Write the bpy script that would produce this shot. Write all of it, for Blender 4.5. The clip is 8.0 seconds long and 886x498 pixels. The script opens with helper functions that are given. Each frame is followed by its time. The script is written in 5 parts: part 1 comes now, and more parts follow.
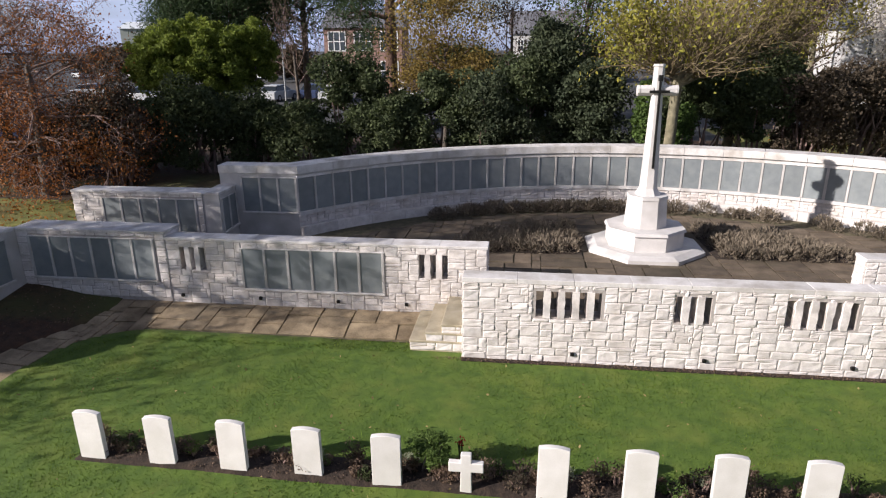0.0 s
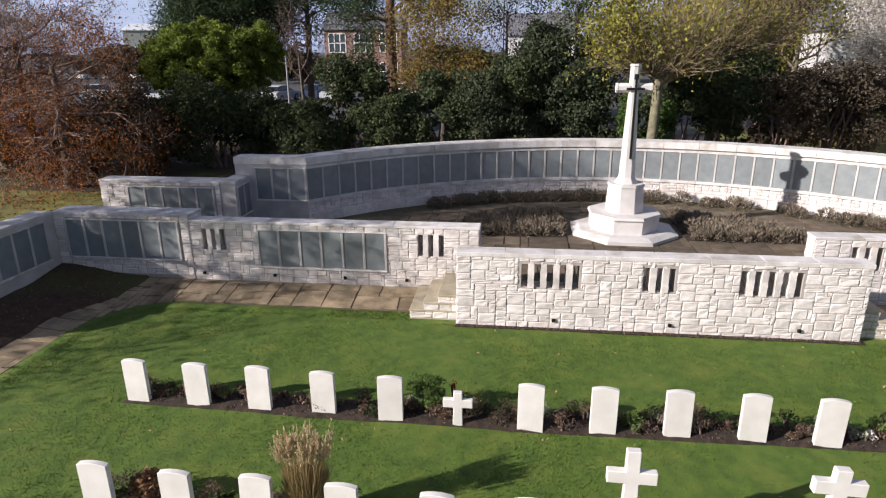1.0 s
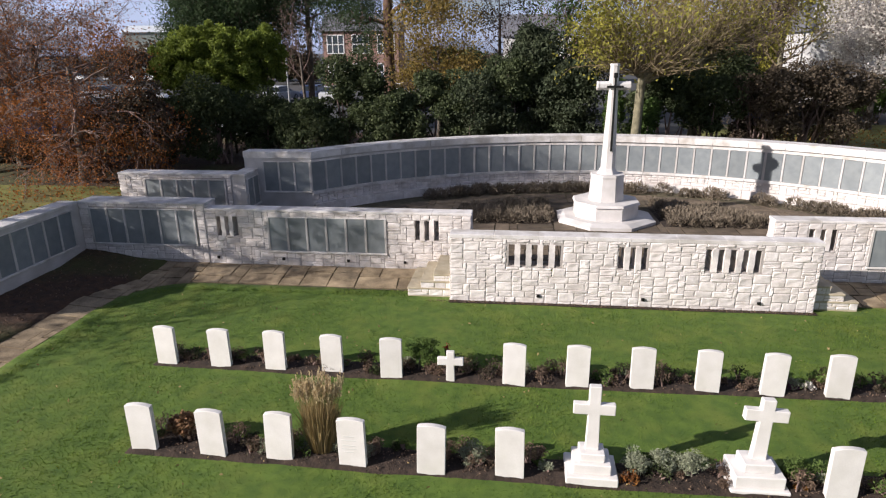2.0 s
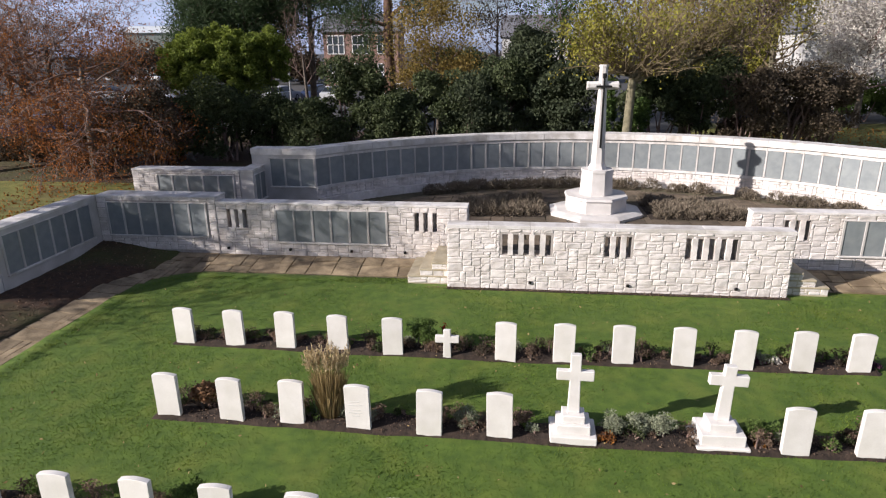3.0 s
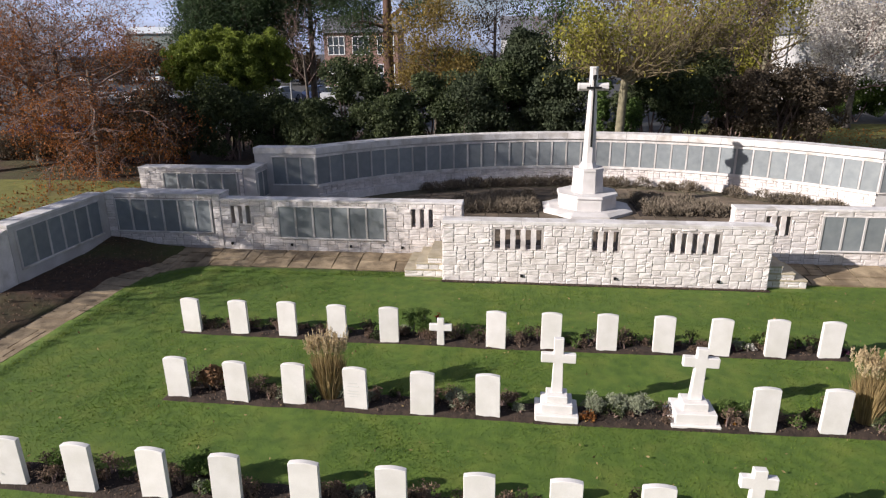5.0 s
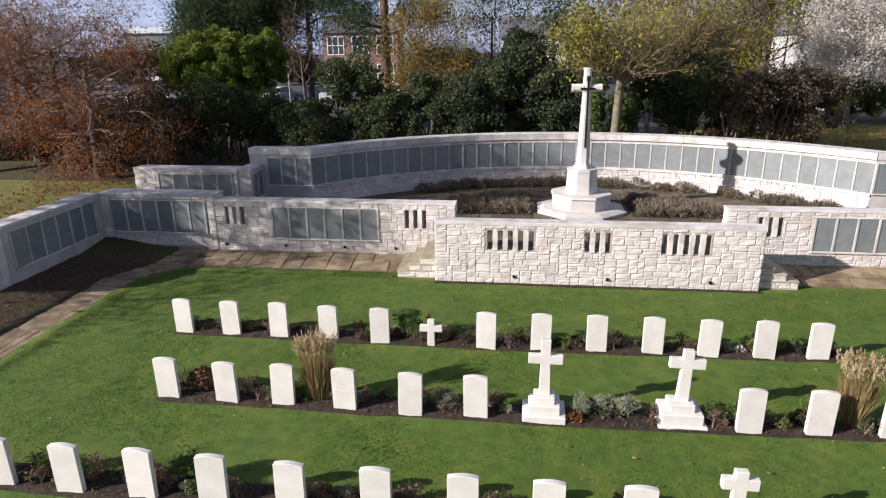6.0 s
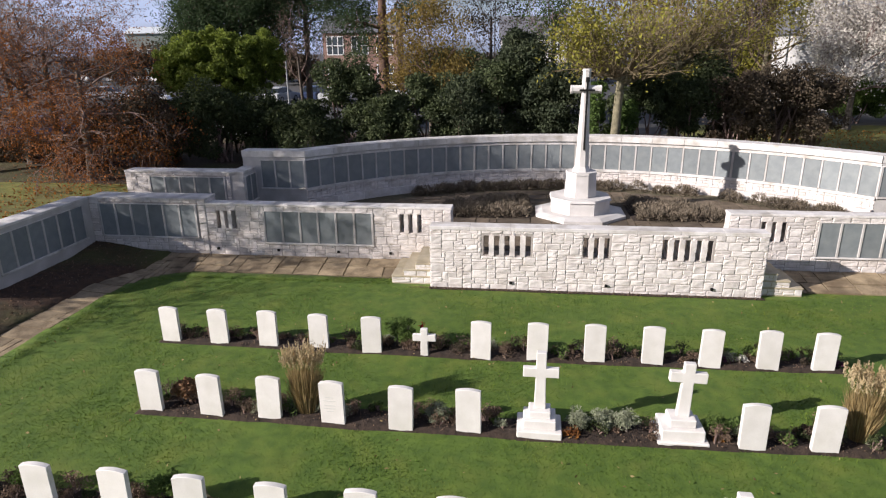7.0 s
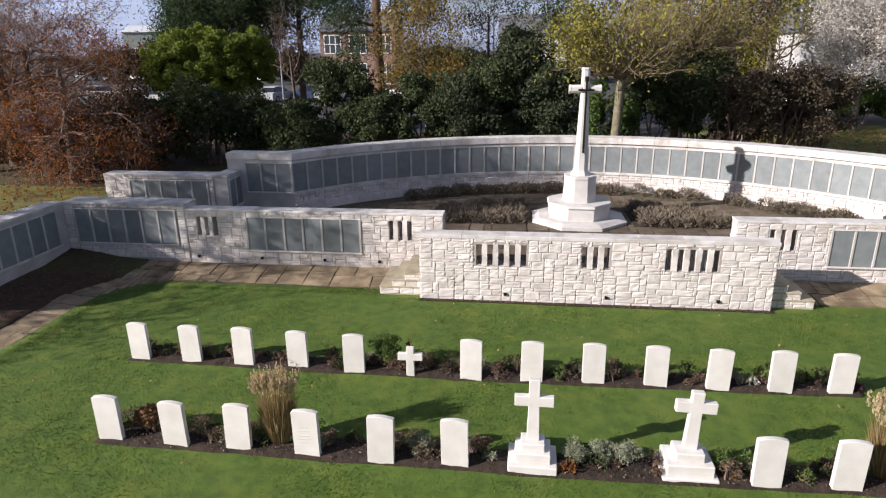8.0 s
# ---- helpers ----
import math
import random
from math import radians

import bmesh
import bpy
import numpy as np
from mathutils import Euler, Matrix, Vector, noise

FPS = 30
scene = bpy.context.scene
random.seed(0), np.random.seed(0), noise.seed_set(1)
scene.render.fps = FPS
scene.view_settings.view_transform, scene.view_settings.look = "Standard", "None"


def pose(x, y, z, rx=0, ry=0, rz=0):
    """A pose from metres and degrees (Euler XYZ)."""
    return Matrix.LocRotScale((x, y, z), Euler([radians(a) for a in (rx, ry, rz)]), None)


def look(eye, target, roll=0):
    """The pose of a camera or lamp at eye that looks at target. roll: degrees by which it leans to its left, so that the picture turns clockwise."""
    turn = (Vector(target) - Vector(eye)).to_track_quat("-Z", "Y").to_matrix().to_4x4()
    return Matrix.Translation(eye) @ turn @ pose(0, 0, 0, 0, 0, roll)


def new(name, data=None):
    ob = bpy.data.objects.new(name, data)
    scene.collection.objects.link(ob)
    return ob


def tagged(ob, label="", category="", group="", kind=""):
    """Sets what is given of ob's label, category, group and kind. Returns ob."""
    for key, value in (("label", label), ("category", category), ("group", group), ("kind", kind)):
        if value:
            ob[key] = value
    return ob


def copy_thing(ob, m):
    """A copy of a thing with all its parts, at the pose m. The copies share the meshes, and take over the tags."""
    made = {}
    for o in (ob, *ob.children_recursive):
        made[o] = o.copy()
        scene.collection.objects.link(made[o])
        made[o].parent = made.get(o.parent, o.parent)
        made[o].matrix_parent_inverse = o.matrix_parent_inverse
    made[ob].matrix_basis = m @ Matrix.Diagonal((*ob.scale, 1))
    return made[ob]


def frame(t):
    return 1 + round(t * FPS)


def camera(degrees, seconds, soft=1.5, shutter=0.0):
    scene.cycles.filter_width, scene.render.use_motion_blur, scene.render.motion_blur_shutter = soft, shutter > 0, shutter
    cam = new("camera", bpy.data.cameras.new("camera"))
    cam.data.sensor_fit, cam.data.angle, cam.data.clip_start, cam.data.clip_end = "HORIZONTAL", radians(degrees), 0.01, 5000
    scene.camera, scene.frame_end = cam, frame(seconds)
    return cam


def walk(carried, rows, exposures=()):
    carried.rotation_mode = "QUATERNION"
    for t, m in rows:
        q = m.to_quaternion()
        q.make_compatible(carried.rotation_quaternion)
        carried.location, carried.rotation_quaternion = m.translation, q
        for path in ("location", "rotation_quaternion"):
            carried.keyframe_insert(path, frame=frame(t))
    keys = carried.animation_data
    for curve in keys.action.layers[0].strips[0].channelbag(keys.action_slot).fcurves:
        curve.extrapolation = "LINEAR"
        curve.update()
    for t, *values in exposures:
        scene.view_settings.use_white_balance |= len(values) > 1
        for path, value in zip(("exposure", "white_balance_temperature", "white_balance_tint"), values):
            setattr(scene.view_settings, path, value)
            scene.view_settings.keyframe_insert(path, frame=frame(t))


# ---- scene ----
cam = camera(70.8, 8.0, soft=1.2)
PATH = [
    (0, (1.777, -6.632, 5.388), (1.539, -4.744, 4.773), -0.4),
    (0.5, (1.876, -7.355, 5.392), (1.641, -5.466, 4.779), -0.4),
    (1, (2.018, -8.121, 5.388), (1.783, -6.231, 4.777), -0.4),
    (1.5, (2.144, -8.864, 5.39), (1.913, -6.973, 4.781), -0.5),
    (3, (2.403, -10.396, 5.452), (2.176, -8.504, 4.843), -0.6),
    (3.5, (2.455, -10.814, 5.48), (2.228, -8.923, 4.872), -0.6),
    (4, (2.486, -10.962, 5.507), (2.258, -9.071, 4.898), -0.6),
    (4.5, (2.523, -11.026, 5.512), (2.295, -9.135, 4.904), -0.6),
    (6, (2.812, -11.037, 5.551), (2.581, -9.146, 4.942), -0.6),
    (6.5, (2.857, -10.894, 5.579), (2.625, -9.004, 4.969), -0.6),
    (7, (2.907, -10.649, 5.568), (2.673, -8.758, 4.959), -0.6),
    (7.5, (2.977, -10.272, 5.561), (2.741, -8.382, 4.951), -0.6),
    (8, (3.028, -9.765, 5.537), (2.793, -7.875, 4.925), -0.6),
]
walk(cam, [(t, look(eye, target, roll)) for t, eye, target, roll in PATH])

# world, sun and exposure
SUN_DIR = Vector((-5.25, -2.8, 2.62)).normalized()
world = bpy.data.worlds.new("world")
scene.world = world
world.use_nodes = True
wt = world.node_tree
sky = wt.nodes.new("ShaderNodeTexSky")
sky.sky_type = "NISHITA"
sky.sun_disc = False
sky.sun_elevation = math.asin(SUN_DIR.z)
sky.sun_rotation = math.atan2(SUN_DIR.x, SUN_DIR.y)
sky.air_density, sky.dust_density = 1.0, 1.5
# thin broken cloud over the blue
w_tc = wt.nodes.new("ShaderNodeTexCoord")
w_map = wt.nodes.new("ShaderNodeMapping")
w_map.inputs["Scale"].default_value = (1.0, 1.0, 3.0)
w_noise = wt.nodes.new("ShaderNodeTexNoise")
w_noise.inputs["Scale"].default_value, w_noise.inputs["Detail"].default_value = 3.2, 5.0
w_ramp = wt.nodes.new("ShaderNodeValToRGB")
w_ramp.color_ramp.elements[0].position, w_ramp.color_ramp.elements[1].position = 0.34, 0.58
w_ramp.color_ramp.elements[1].color = (0.8, 0.8, 0.8, 1)
w_mix = wt.nodes.new("ShaderNodeMix")
w_mix.data_type = "RGBA"
w_mix.inputs["B"].default_value = (9.6, 11.2, 17.0, 1)
wt.links.new(w_tc.outputs["Generated"], w_map.inputs["Vector"])
wt.links.new(w_map.outputs["Vector"], w_noise.inputs["Vector"])
wt.links.new(w_noise.outputs["Fac"], w_ramp.inputs["Fac"])
wt.links.new(w_ramp.outputs["Color"], w_mix.inputs["Factor"])
wt.links.new(sky.outputs["Color"], w_mix.inputs["A"])
# brighter haze towards the horizon
w_sep = wt.nodes.new("ShaderNodeSeparateXYZ")
wt.links.new(w_tc.outputs["Generated"], w_sep.inputs["Vector"])
w_haze = wt.nodes.new("ShaderNodeMapRange")
w_haze.interpolation_type = "SMOOTHSTEP"
w_haze.inputs["From Min"].default_value, w_haze.inputs["From Max"].default_value = 0.0, 0.35
w_haze.inputs["To Min"].default_value, w_haze.inputs["To Max"].default_value = 1.9, 0.85
wt.links.new(w_sep.outputs["Z"], w_haze.inputs["Value"])
w_gain = wt.nodes.new("ShaderNodeVectorMath")
w_gain.operation = "SCALE"
wt.links.new(w_mix.outputs["Result"], w_gain.inputs[0])
wt.links.new(w_haze.outputs["Result"], w_gain.inputs["Scale"])
wt.links.new(w_gain.outputs["Vector"], wt.nodes["Background"].inputs["Color"])
wt.nodes["Background"].inputs["Strength"].default_value = 0.026
sun = new("sun", bpy.data.lights.new("sun", "SUN"))
sun.data.energy, sun.data.angle, sun.data.color = 5.0, radians(0.53), (1.0, 0.925, 0.875)
sun.matrix_world = look(SUN_DIR * 60, (0, 0, 0))
scene.view_settings.exposure = 0.58


# ---- materials ----
def mat(name, dark, light, scale=8.0, rough=0.8, bump=0.2, fine=60.0, spread=0.0, island=0.0, stain=None, stain_scale=0.7,
        stain_amount=0.5, metal=0.0, bump_distance=0.01, detail=4.0, through_light=0.0):
    """Two scales of noise between dark and light; spread: variation from object to object; island: from island to island."""
    m = bpy.data.materials.new(name)
    m.use_nodes = True
    t, n, l = m.node_tree, m.node_tree.nodes, m.node_tree.links
    b = n["Principled BSDF"]
    b.inputs["Roughness"].default_value, b.inputs["Metallic"].default_value = rough, metal
    geo = n.new("ShaderNodeNewGeometry")
    a = n.new("ShaderNodeTexNoise")
    a.inputs["Scale"].default_value, a.inputs["Detail"].default_value = scale, detail
    f = n.new("ShaderNodeTexNoise")
    f.inputs["Scale"].default_value, f.inputs["Detail"].default_value = fine, 2.0
    l.new(geo.outputs["Position"], a.inputs["Vector"])
    l.new(geo.outputs["Position"], f.inputs["Vector"])
    both = n.new("ShaderNodeMath")
    both.operation = "MULTIPLY_ADD"
    l.new(f.outputs["Fac"], both.inputs[0])
    both.inputs[1].default_value = 0.5
    l.new(a.outputs["Fac"], both.inputs[2])
    ramp = n.new("ShaderNodeMapRange")
    ramp.inputs["From Min"].default_value, ramp.inputs["From Max"].default_value = 0.5, 1.0
    l.new(both.outputs[0], ramp.inputs["Value"])
    mix = n.new("ShaderNodeMix")
    mix.data_type = "RGBA"
    mix.inputs["A"].default_value, mix.inputs["B"].default_value = (*dark, 1), (*light, 1)
    l.new(ramp.outputs["Result"], mix.inputs["Factor"])
    out = mix.outputs["Result"]
    if stain:
        s = n.new("ShaderNodeTexNoise")
        s.inputs["Scale"].default_value, s.inputs["Detail"].default_value = stain_scale, 6.0
        l.new(geo.outputs["Position"], s.inputs["Vector"])
        r = n.new("ShaderNodeMapRange")
        r.inputs["From Min"].default_value, r.inputs["From Max"].default_value = 0.48, 0.72
        r.inputs["To Max"].default_value = stain_amount
        l.new(s.outputs["Fac"], r.inputs["Value"])
        sm = n.new("ShaderNodeMix")
        sm.data_type = "RGBA"
        sm.inputs["B"].default_value = (*stain, 1)
        l.new(r.outputs["Result"], sm.inputs["Factor"])
        l.new(out, sm.inputs["A"])
        out = sm.outputs["Result"]
    for amount, source in ((spread, "object"), (island, "island")):
        if amount:
            h = n.new("ShaderNodeHueSaturation")
            k = n.new("ShaderNodeMapRange")
            k.inputs["To Min"].default_value, k.inputs["To Max"].default_value = 1 - amount, 1 + amount
            if source == "object":
                l.new(n.new("ShaderNodeObjectInfo").outputs["Random"], k.inputs["Value"])
            else:
                l.new(geo.outputs["Random Per Island"], k.inputs["Value"])
            l.new(k.outputs["Result"], h.inputs["Value"])
            l.new(out, h.inputs["Color"])
            out = h.outputs["Color"]
    l.new(out, b.inputs["Base Color"])
    if bump:
        bn = n.new("ShaderNodeBump")
        bn.inputs["Strength"].default_value, bn.inputs["Distance"].default_value = bump, bump_distance
        l.new(both.outputs[0], bn.inputs["Height"])
        l.new(bn.outputs["Normal"], b.inputs["Normal"])
    if through_light:
        tr = n.new("ShaderNodeBsdfTranslucent")
        ms = n.new("ShaderNodeMixShader")
        ms.inputs[0].default_value = through_light
        l.new(out, tr.inputs["Color"])
        l.new(b.outputs[0], ms.inputs[1])
        l.new(tr.outputs[0], ms.inputs[2])
        l.new(ms.outputs[0], n["Material Output"].inputs["Surface"])
    return m


STONE = mat("purbeck_stone", (0.58, 0.535, 0.512), (0.80, 0.75, 0.73), 7, 0.9, 0.9, 34, spread=0.11, stain=(0.43, 0.37, 0.325), stain_scale=2.6, stain_amount=0.5)
MORTAR = mat("lime_mortar", (0.31, 0.275, 0.255), (0.48, 0.44, 0.415), 9, 0.95, 0.5, 80)
COPING = mat("portland_coping", (0.58, 0.55, 0.53), (0.77, 0.74, 0.73), 4, 0.85, 0.5, 40, spread=0.09, stain=(0.36, 0.32, 0.275), stain_scale=2.4, stain_amount=0.75)
ASHLAR = mat("portland_ashlar", (0.43, 0.41, 0.40), (0.60, 0.575, 0.565), 2.5, 0.75, 0.15, 60, spread=0.05, stain=(0.36, 0.335, 0.30), stain_scale=1.2, stain_amount=0.6)
WHITE_STONE = mat("white_headstone", (0.66, 0.63, 0.605), (0.77, 0.74, 0.72), 4, 0.7, 0.1, 70, spread=0.04, stain=(0.52, 0.50, 0.43), stain_scale=2.5, stain_amount=0.3)
CROSS_STONE = mat("cross_stone", (0.55, 0.525, 0.51), (0.69, 0.66, 0.645), 3, 0.7, 0.1, 60, spread=0.03, stain=(0.42, 0.39, 0.36), stain_scale=1.6, stain_amount=0.5)
SLATE = mat("name_panel_slate", (0.180, 0.200, 0.214), (0.240, 0.263, 0.272), 5, 0.5, 0.08, 120, spread=0.14, stain=(0.31, 0.33, 0.32), stain_scale=3.5, stain_amount=0.3)
BRONZE = mat("dark_bronze", (0.015, 0.015, 0.016), (0.035, 0.033, 0.03), 10, 0.45, 0.05, 40, metal=0.6)
LETTER = mat("worn_lettering", (0.55, 0.54, 0.52), (0.63, 0.62, 0.60), 8, 0.9, 0)
FLAG = mat("york_flagstone", (0.15, 0.110, 0.066), (0.40, 0.31, 0.20), 3.5, 0.85, 0.5, 40, spread=0.14, stain=(0.082, 0.052, 0.030), stain_scale=1.1, stain_amount=0.75)
# terrace copy of the flagstone, toned darker to stand for shade
TERRACE_FLAG = mat("shade_toned_terrace_flag", (0.078, 0.058, 0.040), (0.185, 0.140, 0.098), 3.5, 0.88, 0.4, 40, spread=0.25, stain=(0.06, 0.05, 0.03), stain_scale=0.8, stain_amount=0.8)
STEP_FLAG = mat("worn_step_flag", (0.36, 0.305, 0.215), (0.50, 0.435, 0.325), 4, 0.88, 0.4, 45, spread=0.05, stain=(0.27, 0.235, 0.15), stain_scale=2.2, stain_amount=0.5)
JOINT = mat("mossy_joint", (0.06, 0.056, 0.028), (0.16, 0.13, 0.08), 6, 0.95, 0.4, 60)
SOIL = mat("bed_soil", (0.012, 0.008, 0.006), (0.058, 0.038, 0.027), 9, 0.98, 0.9, 45, bump_distance=0.03)
LAWN = mat("mown_lawn", (0.046, 0.092, 0.010), (0.104, 0.166, 0.020), 4.5, 0.9, 0.6, 90, stain=(0.16, 0.19, 0.030), stain_scale=1.6, stain_amount=0.6, bump_distance=0.012)
GRASS = mat("grass_blade", (0.062, 0.118, 0.009), (0.132, 0.205, 0.021), 3.4, 0.75, 0, 60, island=0.4, through_light=0.35, stain=(0.18, 0.205, 0.034), stain_scale=1.7, stain_amount=0.6)
LITTER = mat("leaf_litter", (0.026, 0.016, 0.010), (0.085, 0.042, 0.022), 7, 0.95, 0.8, 60, stain=(0.07, 0.085, 0.02), stain_scale=0.35, stain_amount=0.9, bump_distance=0.03)
ROUGH_GRASS = mat("rough_grass", (0.085, 0.098, 0.016), (0.205, 0.195, 0.042), 2.5, 0.95, 0.8, 50, stain=(0.10, 0.07, 0.028), stain_scale=0.6, stain_amount=0.6, bump_distance=0.03)
ASPHALT = mat("car_park_asphalt", (0.04, 0.04, 0.042), (0.07, 0.07, 0.072), 2, 0.9, 0.2, 40)
BARK = mat("grey_bark", (0.07, 0.055, 0.045), (0.17, 0.145, 0.12), 6, 0.95, 0.8, 50, bump_distance=0.03)
PINE_BARK = mat("pine_bark", (0.09, 0.05, 0.035), (0.21, 0.13, 0.10), 5, 0.95, 0.9, 30, bump_distance=0.04)
LIME_BARK = mat("lime_bark", (0.12, 0.11, 0.07), (0.27, 0.24, 0.16), 6, 0.95, 0.8, 40, bump_distance=0.03)
TWIG = mat("twigs", (0.12, 0.078, 0.066), (0.27, 0.19, 0.165), 3, 0.9, 0, 30, island=0.25)
OCHRE_TWIG = mat("ochre_twigs", (0.13, 0.098, 0.052), (0.25, 0.195, 0.115), 3, 0.9, 0, 30, island=0.25)


def leaf(name, dark, light, island=0.35, light_through=0.35, scale=1.2, rough=0.85):
    return mat(name, dark, light, scale, rough, 0, 8, island=island, through_light=light_through)


LAUREL = leaf("laurel_leaf", (0.105, 0.145, 0.020), (0.235, 0.285, 0.046))
DARK_LEAF = leaf("dark_evergreen_leaf", (0.038, 0.056, 0.022), (0.095, 0.118, 0.048))
YEW = leaf("yew_needles", (0.034, 0.050, 0.026), (0.078, 0.096, 0.048))
PINE = leaf("pine_needles", (0.028, 0.055, 0.022), (0.068, 0.104, 0.040))
RED_LEAF = leaf("copper_beech_leaf", (0.15, 0.052, 0.018), (0.42, 0.165, 0.045))
GOLD_LEAF = leaf("gold_autumn_leaf", (0.13, 0.092, 0.022), (0.31, 0.222, 0.056))
LIME_LEAF = leaf("yellow_green_leaf", (0.15, 0.150, 0.022), (0.33, 0.300, 0.050))
BROWN_LEAF = leaf("brown_shrub_leaf", (0.056, 0.044, 0.030), (0.135, 0.100, 0.066))
IVY = leaf("ivy_leaf", (0.045, 0.085, 0.018), (0.105, 0.165, 0.036))
PALE_LEAF = leaf("pale_seed_heads", (0.42, 0.39, 0.36), (0.70, 0.66, 0.62))
PLUME = leaf("pale_grass_plume", (0.42, 0.32, 0.18), (0.66, 0.55, 0.36))
LAVENDER = leaf("lavender_foliage", (0.12, 0.098, 0.072), (0.27, 0.22, 0.165), light_through=0.15)
SILVER = leaf("silver_foliage", (0.15, 0.165, 0.105), (0.31, 0.33, 0.225), light_through=0.15)
STRAW = leaf("straw_grass", (0.17, 0.125, 0.05), (0.42, 0.31, 0.15), light_through=0.3)
BEDDING = leaf("bedding_leaf", (0.030, 0.045, 0.015), (0.085, 0.105, 0.035))
FALLEN = leaf("fallen_leaf", (0.16, 0.045, 0.012), (0.42, 0.20, 0.04), island=0.5)
PURPLE = leaf("purple_bedding", (0.09, 0.03, 0.06), (0.22, 0.08, 0.15))
RED_PETAL = leaf("red_petal", (0.35, 0.02, 0.02), (0.55, 0.04, 0.03))
DRY_BEDDING = leaf("dry_bedding", (0.10, 0.066, 0.046), (0.27, 0.185, 0.13))
RUSSET = leaf("withered_russet_leaf", (0.13, 0.070, 0.035), (0.34, 0.19, 0.10))
BUSH_GREEN = leaf("green_bush_leaf", (0.068, 0.115, 0.022), (0.155, 0.225, 0.055))


# ---- helpers for meshes ----
def mesh_of(name, bm, material, smooth=False):
    me = bpy.data.meshes.new(name)
    bm.to_mesh(me)
    bm.free()
    if smooth:
        me.polygons.foreach_set("use_smooth", [True] * len(me.polygons))
    me.materials.append(material)
    return me


def part(name, bm, material, parent, label="", at=None):
    """One mesh object under a thing or under a part."""
    ob = new(name, bm if isinstance(bm, bpy.types.Mesh) else mesh_of(name, bm, material))
    ob.parent = parent
    if at is not None:
        ob.matrix_basis = at
    if label:
        tagged(ob, label)
    return ob


def thing(name, label, category, at=None, group="", kind="", bm=None, material=None):
    ob = new(name, mesh_of(name, bm, material) if bm else None)
    if at is not None:
        ob.matrix_basis = at
    return tagged(ob, label, category, group, kind)


def add_box(bm, x0, x1, y0, y1, z0, z1, bevel=0.0):
    v = bmesh.ops.create_cube(bm, size=1, matrix=Matrix.Translation(((x0 + x1) / 2, (y0 + y1) / 2, (z0 + z1) / 2)) @ Matrix.Diagonal((x1 - x0, y1 - y0, z1 - z0, 1)))["verts"]
    if bevel:
        bmesh.ops.bevel(bm, geom=list({e for w in v for e in w.link_edges}), offset=bevel, segments=1, affect="EDGES")
    return bm


def box(x0, x1, y0, y1, z0, z1, bevel=0.0):
    return add_box(bmesh.new(), x0, x1, y0, y1, z0, z1, bevel)


def add_prism(bm, outline, z0, z1, top=1.0):
    """An upright prism over an outline of (x, y); top: scale of its upper end."""
    a = [bm.verts.new((x, y, z0)) for x, y in outline]
    b = [bm.verts.new((x * top, y * top, z1)) for x, y in outline]
    n = len(a)
    bm.faces.new(a[::-1])
    bm.faces.new(b)
    for i in range(n):
        bm.faces.new((a[i], a[(i + 1) % n], b[(i + 1) % n], b[i]))
    return bm


def numpy_mesh(name, verts, faces, material, smooth=False):
    """A mesh from arrays: verts (n, 3), faces (m, 3 or 4)."""
    me = bpy.data.meshes.new(name)
    k = faces.shape[1]
    me.vertices.add(len(verts))
    me.vertices.foreach_set("co", np.ascontiguousarray(verts, dtype=np.float32).ravel())
    me.loops.add(faces.size)
    me.loops.foreach_set("vertex_index", np.ascontiguousarray(faces, dtype=np.int32).ravel())
    me.polygons.add(len(faces))
    me.polygons.foreach_set("loop_start", np.arange(0, faces.size, k, dtype=np.int32))
    if smooth:
        me.polygons.foreach_set("use_smooth", np.ones(len(faces), dtype=bool))
    me.update(calc_edges=True)
    me.validate()
    me.materials.append(material)
    return me


def unit(a):
    return a / np.maximum(np.linalg.norm(a, axis=-1, keepdims=True), 1e-9)


def leaves_mesh(name, points, size, material, rng, droop=0.0, narrow=0.55, upright=0.0):
    """One small pointed leaf (a folded rhombus of two triangles) at each point."""
    n = len(points)
    along = unit(rng.normal(size=(n, 3)) + np.array((0, 0, upright - droop)))
    side = unit(np.cross(along, rng.normal(size=(n, 3))))
    s = size * rng.uniform(0.6, 1.35, (n, 1))
    up = np.cross(along, side)
    v = np.stack([points - along * s * 0.5, points + side * s * narrow * 0.5 + up * s * 0.08, points + along * s * 0.5, points - side * s * narrow * 0.5 + up * s * 0.08], 1).reshape(-1, 3)
    base = np.arange(n)[:, None] * 4
    f = np.concatenate([base + np.array((0, 1, 2)), base + np.array((0, 2, 3))])
    return numpy_mesh(name, v, f, material)


def lumps(rng, centre, radii, count, lump):
    """Centres and sizes of the uneven lumps that make up a crown."""
    d = unit(rng.normal(size=(count, 3)))
    d[:, 2] = np.where(d[:, 2] < -0.55, -d[:, 2], d[:, 2])
    c = np.array(centre) + d * np.array(radii) * rng.uniform(0.45, 1.0, (count, 1))
    return c, lump * rng.uniform(0.55, 1.3, count)


def cloud(rng, c, r, n, flat=0.8):
    """Points in the shells of the lumps."""
    i = rng.integers(0, len(c), n)
    d = unit(rng.normal(size=(n, 3)))
    d[:, 2] *= flat
    return c[i] + d * (r[i] * rng.uniform(0.35, 1.0, n) ** 0.5 * rng.uniform(0.8, 1.12, n))[:, None]


